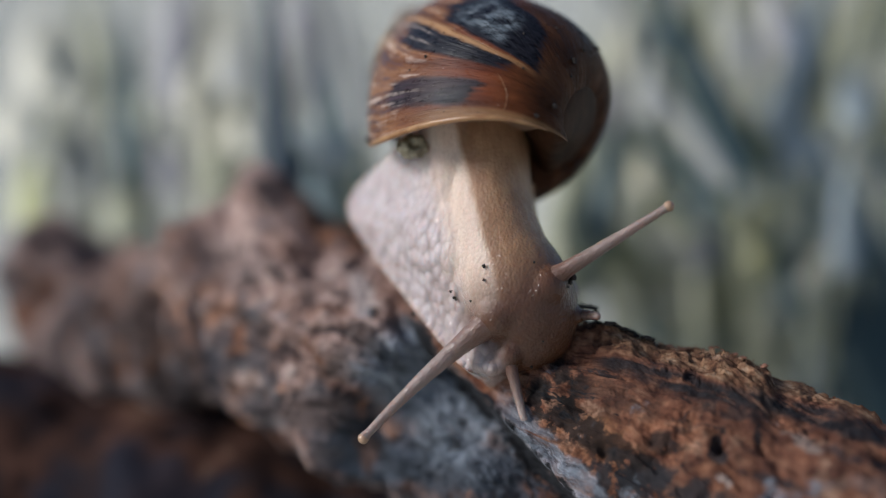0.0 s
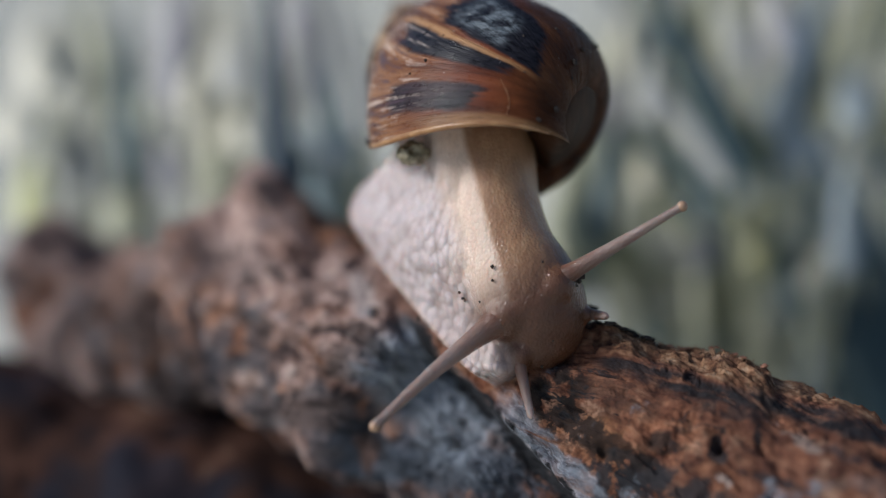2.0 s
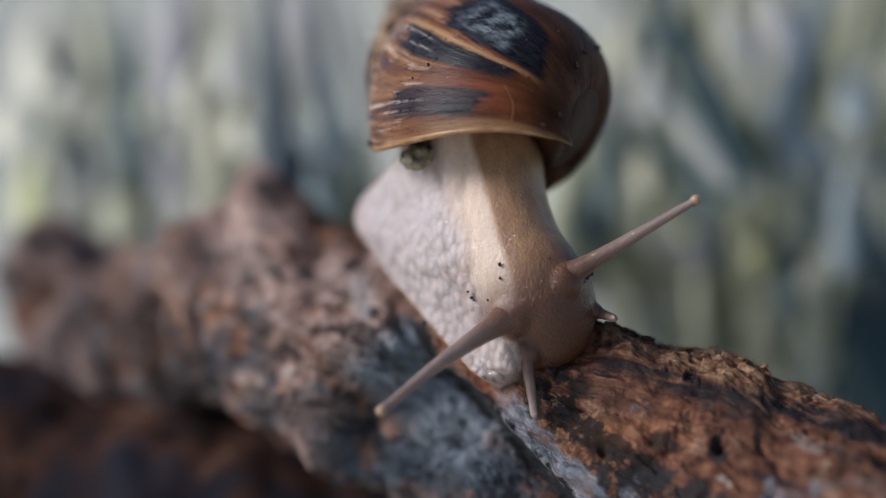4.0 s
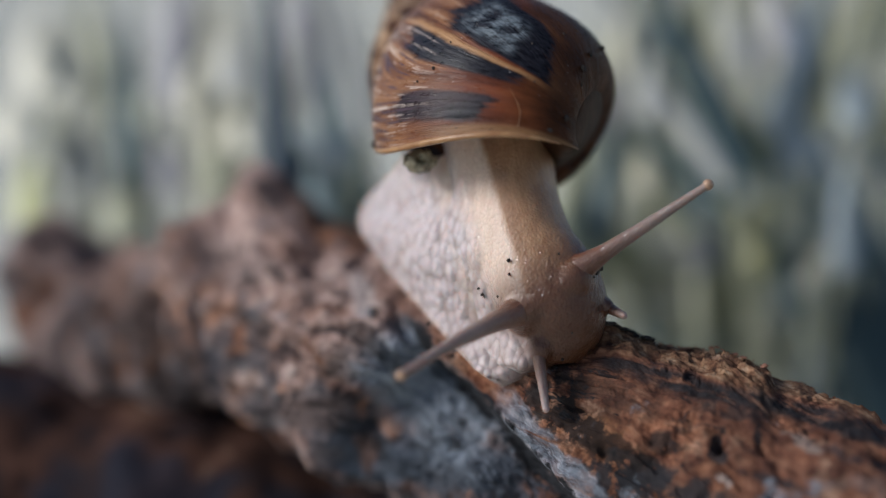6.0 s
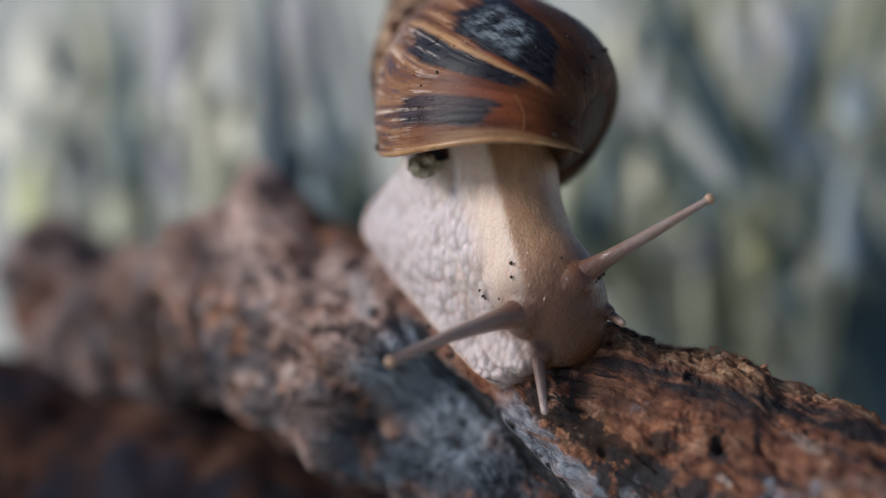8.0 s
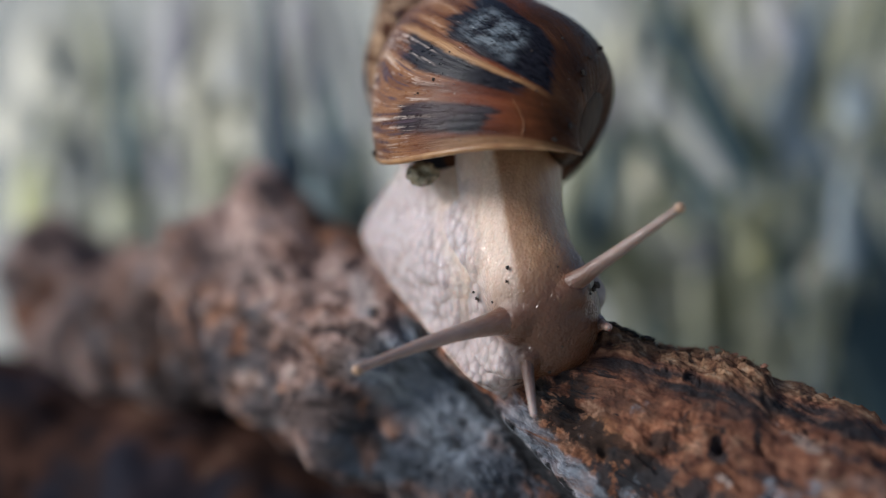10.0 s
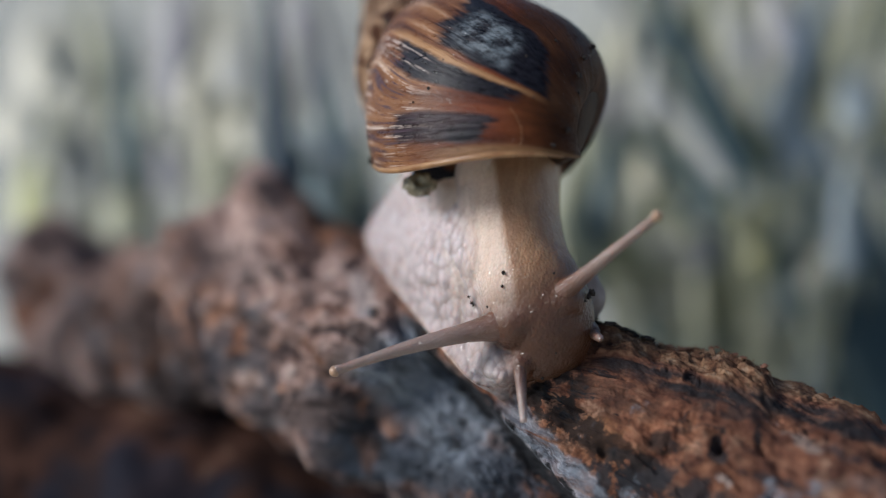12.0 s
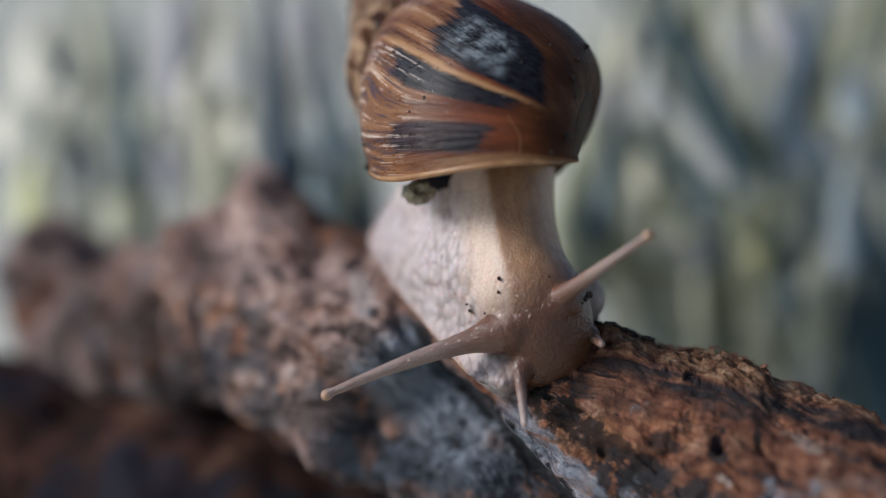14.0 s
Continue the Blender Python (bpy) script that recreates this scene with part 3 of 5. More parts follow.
# ---------------------------------------------------------------- log
# stations: x, y, ridge height, half height, half depth (mm)
LOG = [
    (165, -119, -58, 34, 22), (120, -82, -44, 34, 22), (80, -28, -30, 34, 21), (53, -8, -21, 34, 18), (36, 1, -14.0, 31, 15.5),
    (19, 5, -10.5, 26, 11), (6, 14, -5, 20, 13), (-6, 23, 0, 17.5, 14), (-15.0, 34, 4.0, 17.1, 18), (-23.3, 43, 8.8, 17.2, 17), (-29.6, 51, 14.0, 18.4, 16), (-35.9, 58, 2.8, 14.2, 16),
    (-44.5, 66, 1.2, 13.6, 16), (-54.2, 75, -0.6, 11.5, 15), (-64.9, 82, 6.5, 12.6, 13), (-73.4, 87, 0.5, 5.2, 8), (-77.5, 89, -2.1, 2.1, 5),
]


# beetle holes and rot pits on the face: x, z, radius, depth (mm)
HOLES = [(34.7, -25.1, 1.0, 2.2), (39.8, -24.2, 0.6, 1.4), (20.6, -26.4, 0.7, 1.0), (28.6, -25.2, 0.6, 0.9)]


# unevenness of the crest: sight line, rise (mm)
CREST = [(-58, -0.5), (-55, -1.2), (-49, -1.3), (-46.4, -3.2), (-43.5, -1.2), (-40.5, 1.5), (-37.5, -2.3), (-34.5, -4.7), (-31.5, -7.2), (-28.6, -6.6), (-27.1, -3.4), (-25.6, -1.6),
         (-22.6, -1.9), (-19.6, -3.3), (-16.7, -4.6), (-13.7, -3.5), (-10.7, -2.9), (-6, -1.5), (-2, 0), (22, 0), (25, -0.5), (28, -1.6), (31, -1.1), (34, -0.4), (37, 0.5), (40, 0),
         (41, -0.2), (43.8, -1.4), (46, -1.2), (49, -0.8), (52, 0), (55, -0.5), (58, -1.9)]


def grow(a, b, n):
    return np.linspace(a, b, n, endpoint=False)


def build_log():
    st = spline(LOG, 1400)
    run = np.concatenate([[0], np.cumsum(np.linalg.norm(np.diff(st[:, :3], axis=0), axis=1))])
    # closer rings along the stretch the snail is on
    near = np.interp([70, -15], st[::-1, 0], run[::-1])
    at = np.concatenate([grow(0, near[0], 60), grow(near[0], near[1], 420), np.linspace(near[1], run[-1], 140)])
    ang = np.concatenate([grow(-75, 120, 300), grow(120, 285, 70)])
    S5 = np.stack([np.interp(at, run, st[:, k]) for k in range(5)], 1)
    tang = np.gradient(S5[:, :2], axis=0)
    tang /= np.linalg.norm(tang, axis=1)[:, None]
    CREST_AT, CREST_BY = zip(*CREST)
    n, m = len(at), len(ang)
    verts, uvs = np.zeros((n, m, 3)), np.zeros((n, m, 2))
    for i in range(n):
        x, y, top, hh, hd = S5[i]
        hh += 1e-3
        side = np.array((tang[i, 1] * -1, tang[i, 0] * 1, 0.0))
        cap = min(1.0, max(1e-4, (n - 1 - i) / 30)) ** 0.5 * min(1.0, max(1e-4, i / 10)) ** 0.5
        for j in range(m):
            c, s = math.cos(radians(ang[j])), math.sin(radians(ang[j]))
            sup = (abs(c) ** 2.5 + abs(s) ** 2.5) ** (-1 / 2.5)
            p = np.array((x, y, top - hh)) + cap * sup * (hd * c * side + np.array((0, 0, hh * s)))
            out = c * side + np.array((0, 0, s))
            u, v = at[i], radians(ang[j]) * 28
            lump = 2.6 * noise.noise((p[0] / 11, p[1] / 11, p[2] / 11)) + 1.2 * noise.noise((p[0] / 4 + 9, p[1] / 4, p[2] / 4))
            fib = 0.35 * noise.noise((u / 9, v / 2.2, 3)) + 0.3 * noise.noise((u / 4, v / 0.9, 7))
            crack = -1.5 * max(0.0, 0.13 - abs(noise.noise((u / 12, v / 3.6, 11)))) / 0.13 * max(0.0, noise.noise((u / 8, v / 8, 4)) + 0.35)
            crumb = 0.55 * noise.noise((p[0] * 0.8, p[1] * 0.8, p[2] * 0.8)) + 0.4 * noise.noise((p[0] * 1.6, p[1] * 1.6, p[2] * 1.6 + 5)) + 0.22 * noise.noise((p[0] * 3.1, p[1] * 3.1, p[2] * 3.1))
            crumb += 0.9 * max(0.0, noise.noise((p[0] / 2.2, p[1] / 2.2, p[2] / 2.2 + 30)) - 0.15) * max(0.0, s)
            # beside the snail: a flaking crust over a smoother face, with a dark groove between
            band = 0.253 * p[0] + 0.967 * p[2] + 8.2 + 0.9 * noise.noise((u / 5, 2, 40))
            here = min(1.0, max(0.0, (p[0] - 15) / 4)) if c > -0.3 else 0.0
            on_crust = min(1.0, max(0.0, (band - 0.2) / 0.7)) * min(1.0, max(0.0, (43.2 + 0.8 * noise.noise((v / 2, 5, 5)) - p[0]) / 0.5))
            flakes = 0.55 * noise.cell(Vector((u / 2.4 + 0.4 * noise.noise((u / 2, v / 2, 1)), v / 1.3 + 0.5 * noise.noise((u / 3, v / 2, 9)), 0)))
            groove = -1.3 * math.exp(-((band + 0.7) / 0.9) ** 2) * max(0.0, 0.55 + noise.noise((u / 4, 1, 60)))
            face = 0.3 + 0.7 * max(on_crust, min(1.0, max(0.0, -noise.noise((p[0] / 5, p[1] / 5, p[2] / 5 + 70)) * 2)))
            shred = 0.9 * noise.noise((u / 3.2, v / 0.5, 14)) + 0.6 * noise.noise((u / 1.3, v / 0.32, 17))
            crumb = crumb * (1 - here + here * face * (1 - 0.55 * on_crust)) + here * (on_crust * (0.35 + flakes + shred * 0.55) + groove)
            lump *= 1 - 0.45 * here
            for hx, hz, hr, hd2 in HOLES:
                q = ((p[0] - hx) / hr) ** 2 + ((p[2] - hz) / (hr * 1.6)) ** 2
                if q < 4 and c > 0:
                    crumb -= hd2 * math.exp(-q * 1.5)
            # the split that runs down the front
            d = 0.73 * p[0] + 0.69 * p[2] + 9.9 + 1.2 * noise.noise((u / 9, v / 9, 21))
            split = -2.6 * math.exp(-((d + 0.9) / 0.85) ** 2) if 0 < 0.69 * p[0] - 0.73 * p[2] < 46 and c > 0 else 0.0
            run_down = 0.69 * p[0] - 0.73 * p[2]
            deep = min(1.0, max(0.0, (-d + 0.3) / 2.2)) * min(1.0, max(0.0, (run_down - 3) / 9)) * min(1.0, max(0.0, (26 + d) / 12)) if c > 0 else 0.0
            # a shallow bed worn under the margin of the foot
            bed = 3.4 * math.exp(-(((p[0] + 13.4) * 0.797 + (p[2] - 4.9) * 0.603) / 5.5) ** 2) if c > 0 and -3 < run_down + 12 < 34 else 0.0
            w = min(1.0, max(0.0, s / 0.7))
            rise = cap * w * w * (3 - 2 * w) * np.interp(p[0] / (1 + p[1] / 300), CREST_AT, CREST_BY)
            verts[i, j] = p + out * cap * (lump + fib + crack + crumb + split) + np.array((0, 8 * deep * deep * (3 - 2 * deep) + bed, rise))
            uvs[i, j] = u * MM, v * MM
    me = mesh_of("log", verts.reshape(-1, 3) * MM, grid_faces(n, m, True), WOOD, uvs=uvs.reshape(-1, 2))
    ob = new("log", me)
    ob.matrix_world = BASE
    tagged(ob, "rotten orange-brown log with cracked grey split bark", "log")
    build_bark_crumbs(ob, verts.reshape(-1, 3))


def build_bark_crumbs(log, verts):
    """Dark crumbs of bark standing up along the ridge beside the snail."""
    rnd = random.Random(11)
    for k in range(170):
        x = rnd.uniform(18.8, 27.8) if k < 140 else rnd.uniform(28, 43)
        col = verts[np.abs(verts[:, 0] - x) < 0.5]
        top = col[col[:, 2].argmax()]
        size = rnd.uniform(0.08, 0.24)
        dark = k < 140
        ob = part("bark_crumb", crumb_mesh("bark_crumb", size, k * 1.7, DIRT if dark else WOOD), log, "dark crumb of bark" if dark else "pale flake of wood")
        ob.location = Vector((x, top[1] + rnd.uniform(-1.6, 0.6), top[2] + rnd.uniform(-0.5, 0.15) * size)) * MM
        ob.rotation_euler = (rnd.uniform(-0.5, 0.5), rnd.uniform(0, 0.5), rnd.uniform(-0.4, 0.4))
        ob.scale = (rnd.uniform(1.2, 2.2), 1.0, rnd.uniform(0.7, 1.1))
    # the splinter that sticks up beside the feeler
    top = verts[np.abs(verts[:, 0] - 20.4) < 0.4]
    top = top[top[:, 2].argmax()]
    path = [(20.6, top[1] - 0.5, top[2] - 0.3), (20.6, top[1] - 0.6, -8.9), (20.5, top[1] - 0.7, -8.05), (19.6, top[1] - 0.8, -7.85), (18.4, top[1] - 0.9, -7.75), (17.4, top[1] - 1.0, -7.6)]
    tv, tf = tube(spline(path, 30), [0.36 + 0.3 * noise.noise((q * 0.5, 3, 1)) for q in range(30)], 8, 1.0, (0.1, 1, 0.1))
    part("splinter", mesh_of("splinter", tv * MM, tf, DIRT), log, "thin dark splinter of bark")


def build_lower_log():
    """The log under the raised end; its near-black colour carries the shade there."""
    n, m = 90, 90
    v = []
    for i in range(n):
        t = i / (n - 1)
        x = -130 + 160 * t
        cap = min(1.0, max(1e-3, min(i, n - 1 - i) / 6)) ** 0.5
        for j in range(m):
            a = 2 * math.pi * j / m
            q = (x / 16, math.cos(a) * 2, math.sin(a) * 2)
            r = 31 + 4 * noise.noise(q) + 1.5 * noise.noise((x / 5, math.cos(a) * 6, math.sin(a) * 6))
            v.append((x * MM, (68 - 22 * t) * MM + r * cap * math.cos(a) * MM, (38 - 8 * t) * MM + r * cap * math.sin(a) * MM))
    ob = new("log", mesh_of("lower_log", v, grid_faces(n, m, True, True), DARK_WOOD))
    tagged(ob, "dark log lying on the ground under the other, its colour deepened for shade", "log")


# ---------------------------------------------------------------- snail
SHELL_ROWS = [
    (0, -7.62, 30.05, 22.61, 76.92, 7.93, -138.15),
    (1, -7.86, 29.78, 23, 76.36, 9.2, -137.82),
    (2, -8.14, 29.4, 23.28, 75.89, 10.56, -137.26),
    (3, -8.31, 28.86, 23.44, 75.38, 11.55, -136.85),
    (5.5, -8.11, 27.65, 23.97, 73.88, 13.5, -136.05),
    (6.5, -7.98, 27.21, 23.97, 73.64, 14.09, -135.74),
    (7.5, -7.73, 26.77, 24.02, 73.2, 14.64, -135.72),
    (8, -7.81, 26.55, 24.01, 73.1, 15.02, -135.62),
    (10.5, -9.07, 25.09, 23.7, 73.33, 18.92, -134.5),
    (11.5, -9.77, 24.4, 23.64, 73.29, 20.77, -133.88),
    (12.5, -10.37, 23.66, 23.5, 73.26, 22.78, -133.46),
    (13.5, -11.01, 22.94, 23.46, 73.01, 24.5, -133.01),
    (14, -11.27, 22.59, 23.44, 72.85, 25.24, -132.76),
]
BODY_ROWS = [
    (0, 0.01, 0, 0, -0.02, 0.05, 0.03),
    (1, 0.54, -0.23, -0.04, 0.45, -0.46, 0.29),
    (2, 1.05, -0.43, -0.15, 0.17, -1.01, 0.25),
    (3, 1.5, -0.4, -0.17, -1.17, -1.42, -0.11),
    (5.5, 3.06, -0.1, 0.24, -1.51, -2.85, -2.87),
    (6.5, 3.61, -0.23, 0.37, -1.91, -2.86, -3.5),
    (7.5, 3.73, -0.53, 0.23, -1.9, -1.94, -2.95),
    (8, 3.66, -0.65, 0.14, -1.63, -1.38, -2.52),
    (10.5, 3.26, -0.53, -0.09, -2.02, 4.58, -1.96),
    (11.5, 3.02, -0.33, -0.35, -2.37, 5.52, -1.64),
    (12.5, 2.72, -0.04, -0.86, -3.08, 4.35, -2.23),
    (13.5, 2.42, 0.2, -1.4, -3.45, 2.93, -3.17),
    (14, 2.35, 0.28, -1.65, -3.56, 2.53, -3.42),
]
FOOT_ROWS = [
    (0, 0.01, 0, 0, -0.02, 0.02, 0.02),
    (1, 0.29, 0.01, -0.23, 0.16, -0.72, 0.19),
    (2, 0.42, -0.03, -0.55, 0.74, -1.98, -0.17),
    (3, 0.61, 0.02, -0.8, 0.47, -2.61, -0.64),
    (5.5, 1.62, 0.17, -1.19, 0.02, -2.36, 0),
    (6.5, 1.44, 0.26, -0.87, -0.56, -4.18, -1.72),
    (7.5, 1.31, 0.35, -1.12, -0.89, -4.32, -2.49),
    (8, 1.22, 0.39, -1.31, -1.13, -4.05, -2.84),
    (10.5, 0.22, 0.35, -1.85, -2.45, -3.25, -5.27),
    (11.5, 0.27, 0.34, -1.86, -3.35, -2.85, -5.5),
    (12.5, 0.52, 0.35, -1.75, -4.2, -2.78, -5.47),
    (13.5, 0.7, 0.39, -1.68, -5.04, -2.94, -5.63),
    (14, 0.78, 0.41, -1.65, -5.44, -3.05, -5.75),
]
NEAR_ROWS = [
    (0, (7.15, -2.21, -8.58), (-10.78, -4.27, -25)),
    (1, (7.86, -2.32, -8.48), (-9.95, -8.74, -23.88)),
    (2, (8.43, -2.57, -8.52), (-9.07, -11.78, -22.81)),
    (3, (8.94, -2.79, -8.43), (-8.8, -12.48, -22.08)),
    (5.5, (10.57, -2.92, -7.82), (-6.27, -17.92, -17.11)),
    (6, (10.89, -3.02, -7.71), (-5.57, -19.1, -15.83)),
    (6.5, (11.09, -3.17, -7.67), (-5.19, -19.85, -14.89)),
    (7, (11.14, -3.31, -7.75), (-5.58, -19.74, -14.54)),
    (7.5, (11.12, -3.39, -7.92), (-6.08, -19.42, -14.47)),
    (8, (10.99, -3.41, -8.11), (-6.96, -18.77, -14.13)),
    (10.5, (9.72, -3.25, -9.04), (-12.2, -11.84, -15.41)),
    (11, (9.5, -3.16, -9.23), (-13, -10.37, -15.36)),
    (12, (8.86, -3.02, -9.67), (-14.62, -4.82, -16.01)),
    (12.5, (8.37, -3.01, -9.97), (-15.08, -4.49, -16.59)),
    (13.5, (7.33, -3.01, -10.68), (-15.76, -4.69, -18.37)),
    (14, (7.23, -2.98, -10.94), (-15.69, -4.7, -19.13)),
]
FAR_ROWS = [
    (0, (12.38, -2.99, -4.94), (29.65, -6.15, 5.83)),
    (1, (13.12, -3.14, -4.81), (30.64, -5.17, 5.84)),
    (2, (13.83, -3.39, -4.69), (31.42, -5.49, 5.82)),
    (3, (14.47, -3.59, -4.45), (32.26, -5.7, 5.72)),
    (5.5, (17.22, -4.1, -2.85), (34.35, -6.4, 8.36)),
    (6, (17.57, -4.26, -2.68), (34.64, -6.6, 8.61)),
    (6.5, (17.89, -4.42, -2.58), (34.96, -6.8, 8.7)),
    (7, (17.92, -4.52, -2.78), (35.21, -6.89, 8.15)),
    (7.5, (17.71, -4.55, -3.22), (35.41, -6.84, 7.07)),
    (8, (17.23, -4.5, -3.69), (34.82, -6.89, 6.73)),
    (10.5, (15.1, -4.11, -5.88), (29.12, -14.34, 5.18)),
    (11, (14.93, -3.98, -6.17), (28.34, -14.93, 5.01)),
    (12, (14.65, -3.79, -6.44), (27.06, -16.1, 4.46)),
    (12.5, (14.55, -3.76, -6.55), (26.71, -16.78, 3.78)),
    (13.5, (14.34, -3.77, -6.76), (26.01, -17.88, 2.67)),
    (14, (14.26, -3.72, -6.94), (25.77, -18.31, 1.96)),
]
LOW_ROWS = [
    (0, (8.35, -2.02, -13.39), (10.61, -2.8, -22.48)),
    (1, (8.96, -2.09, -13.2), (11.05, -2.85, -22.33)),
    (2, (9.56, -2.35, -13.09), (11.5, -4.32, -22.06)),
    (3, (10.09, -2.68, -12.99), (11.52, -4.93, -22.01)),
    (5.5, (11.85, -2.9, -12.36), (12.88, -5.25, -21.4)),
    (6.5, (12.36, -3.2, -12.2), (13.69, -6.31, -20.97)),
    (7.5, (12.31, -3.41, -12.48), (13.72, -6.3, -21.31)),
    (8, (12.13, -3.41, -12.69), (13.12, -6.85, -21.37)),
    (10.5, (10.38, -3.23, -13.69), (11.27, -7.87, -21.82)),
    (11.5, (9.93, -3.07, -14.07), (10.57, -7.78, -22.18)),
    (12.5, (9.88, -3.03, -14.41), (10.29, -7.9, -22.44)),
    (13.5, (9.85, -2.99, -14.72), (10.29, -8.01, -22.66)),
    (14, (9.86, -2.98, -14.93), (10.49, -8.1, -22.8)),
]
LOW_FAR_ROWS = [
    (0, (17.24, 1.01, -8.59), (20.43, -3.6, -8.75)),
    (1, (17.83, 0.95, -8.47), (20.94, -3.7, -8.74)),
    (2, (18.41, 0.71, -8.42), (21.44, -3.99, -8.75)),
    (3, (18.96, 0.38, -8.34), (22.07, -4.2, -9.15)),
    (5.5, (20.72, -0.21, -7.49), (23.34, -5.01, -8.72)),
    (6.5, (21.26, -0.58, -7.37), (23.95, -5.2, -9.01)),
    (7.5, (21.28, -0.73, -7.79), (23.94, -5.23, -9.81)),
    (8, (21.12, -0.68, -8.06), (23.46, -5.48, -9.75)),
    (10.5, (19.78, -0.42, -10.05), (21.29, -5.79, -10.5)),
    (11.5, (19.37, -0.18, -10.59), (20.67, -5.6, -11.16)),
    (12.5, (19.26, -0.15, -10.76), (20.32, -5.5, -12.03)),
    (13.5, (19.2, -0.26, -10.9), (20.54, -5.5, -12.34)),
    (14, (19.2, -0.29, -11.03), (20.66, -5.5, -12.49)),
]


def rows_of(table):
    return [(t, pose(x * MM, y * MM, z * MM, rx, ry, rz)) for t, x, y, z, rx, ry, rz in table]


def shell_point(g, c, swell=1.0):
    """A point of the coiled tube: g turns before the aperture (negative), c round the section."""
    g0 = g
    near = max(0.0, 1 + g / 0.45) ** 1.5
    g += (0.052 * math.sin(c) - 0.018 * math.cos(c)) * max(0.0, 1 + g / 0.6) ** 2
    e = 1.721 ** g
    al = -2 * math.pi * g
    rad = 9.48 + 10.46 * (1 + 0.012 * near) * swell * math.cos(c)
    z = -24.69 - 1.95 * near + 19.66 * (1 - 0.141 * near) * swell * math.sin(c) - 1.32 * math.cos(c)
    # the older whorls lean out on the spire side
    lean = min(1.0, max(0.0, (math.sin(c) + 0.3) / 0.9))
    lean = lean * lean * (3 - 2 * lean) * max(0.0, 1 - 1.721 ** min(0.0, g0)) ** 1.3
    return (e * rad * math.cos(al) - 10.9 * lean, e * rad * math.sin(al) + 9.95 * lean, e * z + 10.3 * lean)


def build_shell(snail):
    n, m = 620, 90
    v, uv = [], []
    for i in range(n):
        g = -6.5 * (1 - i / (n - 1)) ** 1.35
        for j in range(m):
            c = -math.pi + 2 * math.pi * j / m
            wear = 1 + 0.006 * noise.noise((g * 60, math.cos(c) * 2, math.sin(c) * 2)) + 0.006 * noise.noise((g * 14, math.cos(c) * 3, math.sin(c) * 3 + 9))
            v.append([q * MM for q in shell_point(g, c, wear)])
            uv.append((g, j / m))
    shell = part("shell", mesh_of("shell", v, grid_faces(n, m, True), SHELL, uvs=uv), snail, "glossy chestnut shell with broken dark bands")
    turns = np.linspace(-1.42, 1.75, 80)
    path = [shell_point(0.0, c, 0.99) for c in turns]
    tv, tf = tube(path, [0.02 + 0.42 * math.sqrt(max(0.0, math.sin(math.pi * k / 79))) for k in range(80)], 10, 1.0, (0.3, 0.2, 1))
    part("shell_lip", mesh_of("shell_lip", tv * MM, tf, LIP), shell, "pale tan thickened lip")
    # the fleshy mantle collar that fills the mouth of the shell
    rows = [tuple(Vector(shell_point(-0.014 - 0.012 * math.cos(q * 1.57), -math.pi + 2 * math.pi * j / 64, 0.02 + 0.95 * q)) * MM) for q in np.linspace(0, 1, 14) for j in range(64)]
    part("mantle_collar", mesh_of("mantle_collar", rows, grid_faces(14, 64, True), COLLAR), shell, "brown fleshy mantle collar")
    # the closed umbilicus: a convex plug between the last whorl and the one before it
    bm = bmesh.new()
    for g in np.linspace(-0.70, -0.004, 60):
        for c in np.linspace(-2.7, -1.55, 16):
            bm.verts.new(Vector(shell_point(g, c, 0.992)) * MM)
    bmesh.ops.convex_hull(bm, input=bm.verts)
    bmesh.ops.delete(bm, geom=[v for v in bm.verts if not v.link_faces], context="VERTS")
    plug = bpy.data.meshes.new("shell_base")
    bm.to_mesh(plug)
    bm.free()
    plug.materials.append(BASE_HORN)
    plug.polygons.foreach_set("use_smooth", [True] * len(plug.polygons))
    plug = part("shell_base", plug, shell, "dark brown closed base of the shell")
    fill = plug.modifiers.new("fill", "REMESH")
    fill.mode, fill.voxel_size, fill.use_smooth_shade = "VOXEL", 0.6 * MM, True
    soft = plug.modifiers.new("soft", "SMOOTH")
    soft.factor, soft.iterations = 0.5, 12
    for k, (g, c, size) in enumerate(((-0.19, -1.22, 0.4), (-0.16, -1.38, 0.22), (-0.24, -1.1, 0.3), (-0.31, -0.95, 0.35), (-0.005, 1.0, 0.45), (-0.035, 0.93, 0.22),
                                      (-0.06, -1.4, 0.4), (-0.02, -1.2, 0.3), (-0.09, -0.85, 0.14), (-0.15, -0.62, 0.16), (-0.35, 0.9, 0.5), (-0.11, 0.35, 0.12), (-0.60, -1.45, 0.42), (-0.64, -1.5, 0.3), (-0.57, -1.4, 0.34), (-0.085, 0.1, 0.2), (-0.07, 0.22, 0.13), (-0.12, 0.05, 0.12), (-0.21, -0.75, 0.2), (-0.27, -0.8, 0.16))):
        ob = part("dirt_crumb", crumb_mesh("dirt_crumb", size, k * 2.3), shell, "black crumb of dirt")
        ob.location = Vector(shell_point(g, c, 1.004)) * MM
        ob.rotation_euler = (k, 2 * k, 0)
    path = [shell_point(-0.066 + 0.052 * t, -0.66 - 0.07 * math.sin(3 * t) - 0.16 * t, 1.003) for t in np.linspace(0, 1, 24)]
    tv, tf = tube(path, [0.035] * 24, 6, 1.0, (0.3, 0.2, 1))
    part("fibre", mesh_of("fibre", tv * MM, tf, LIP), shell, "fine pale fibre stuck to the shell")
    return shell


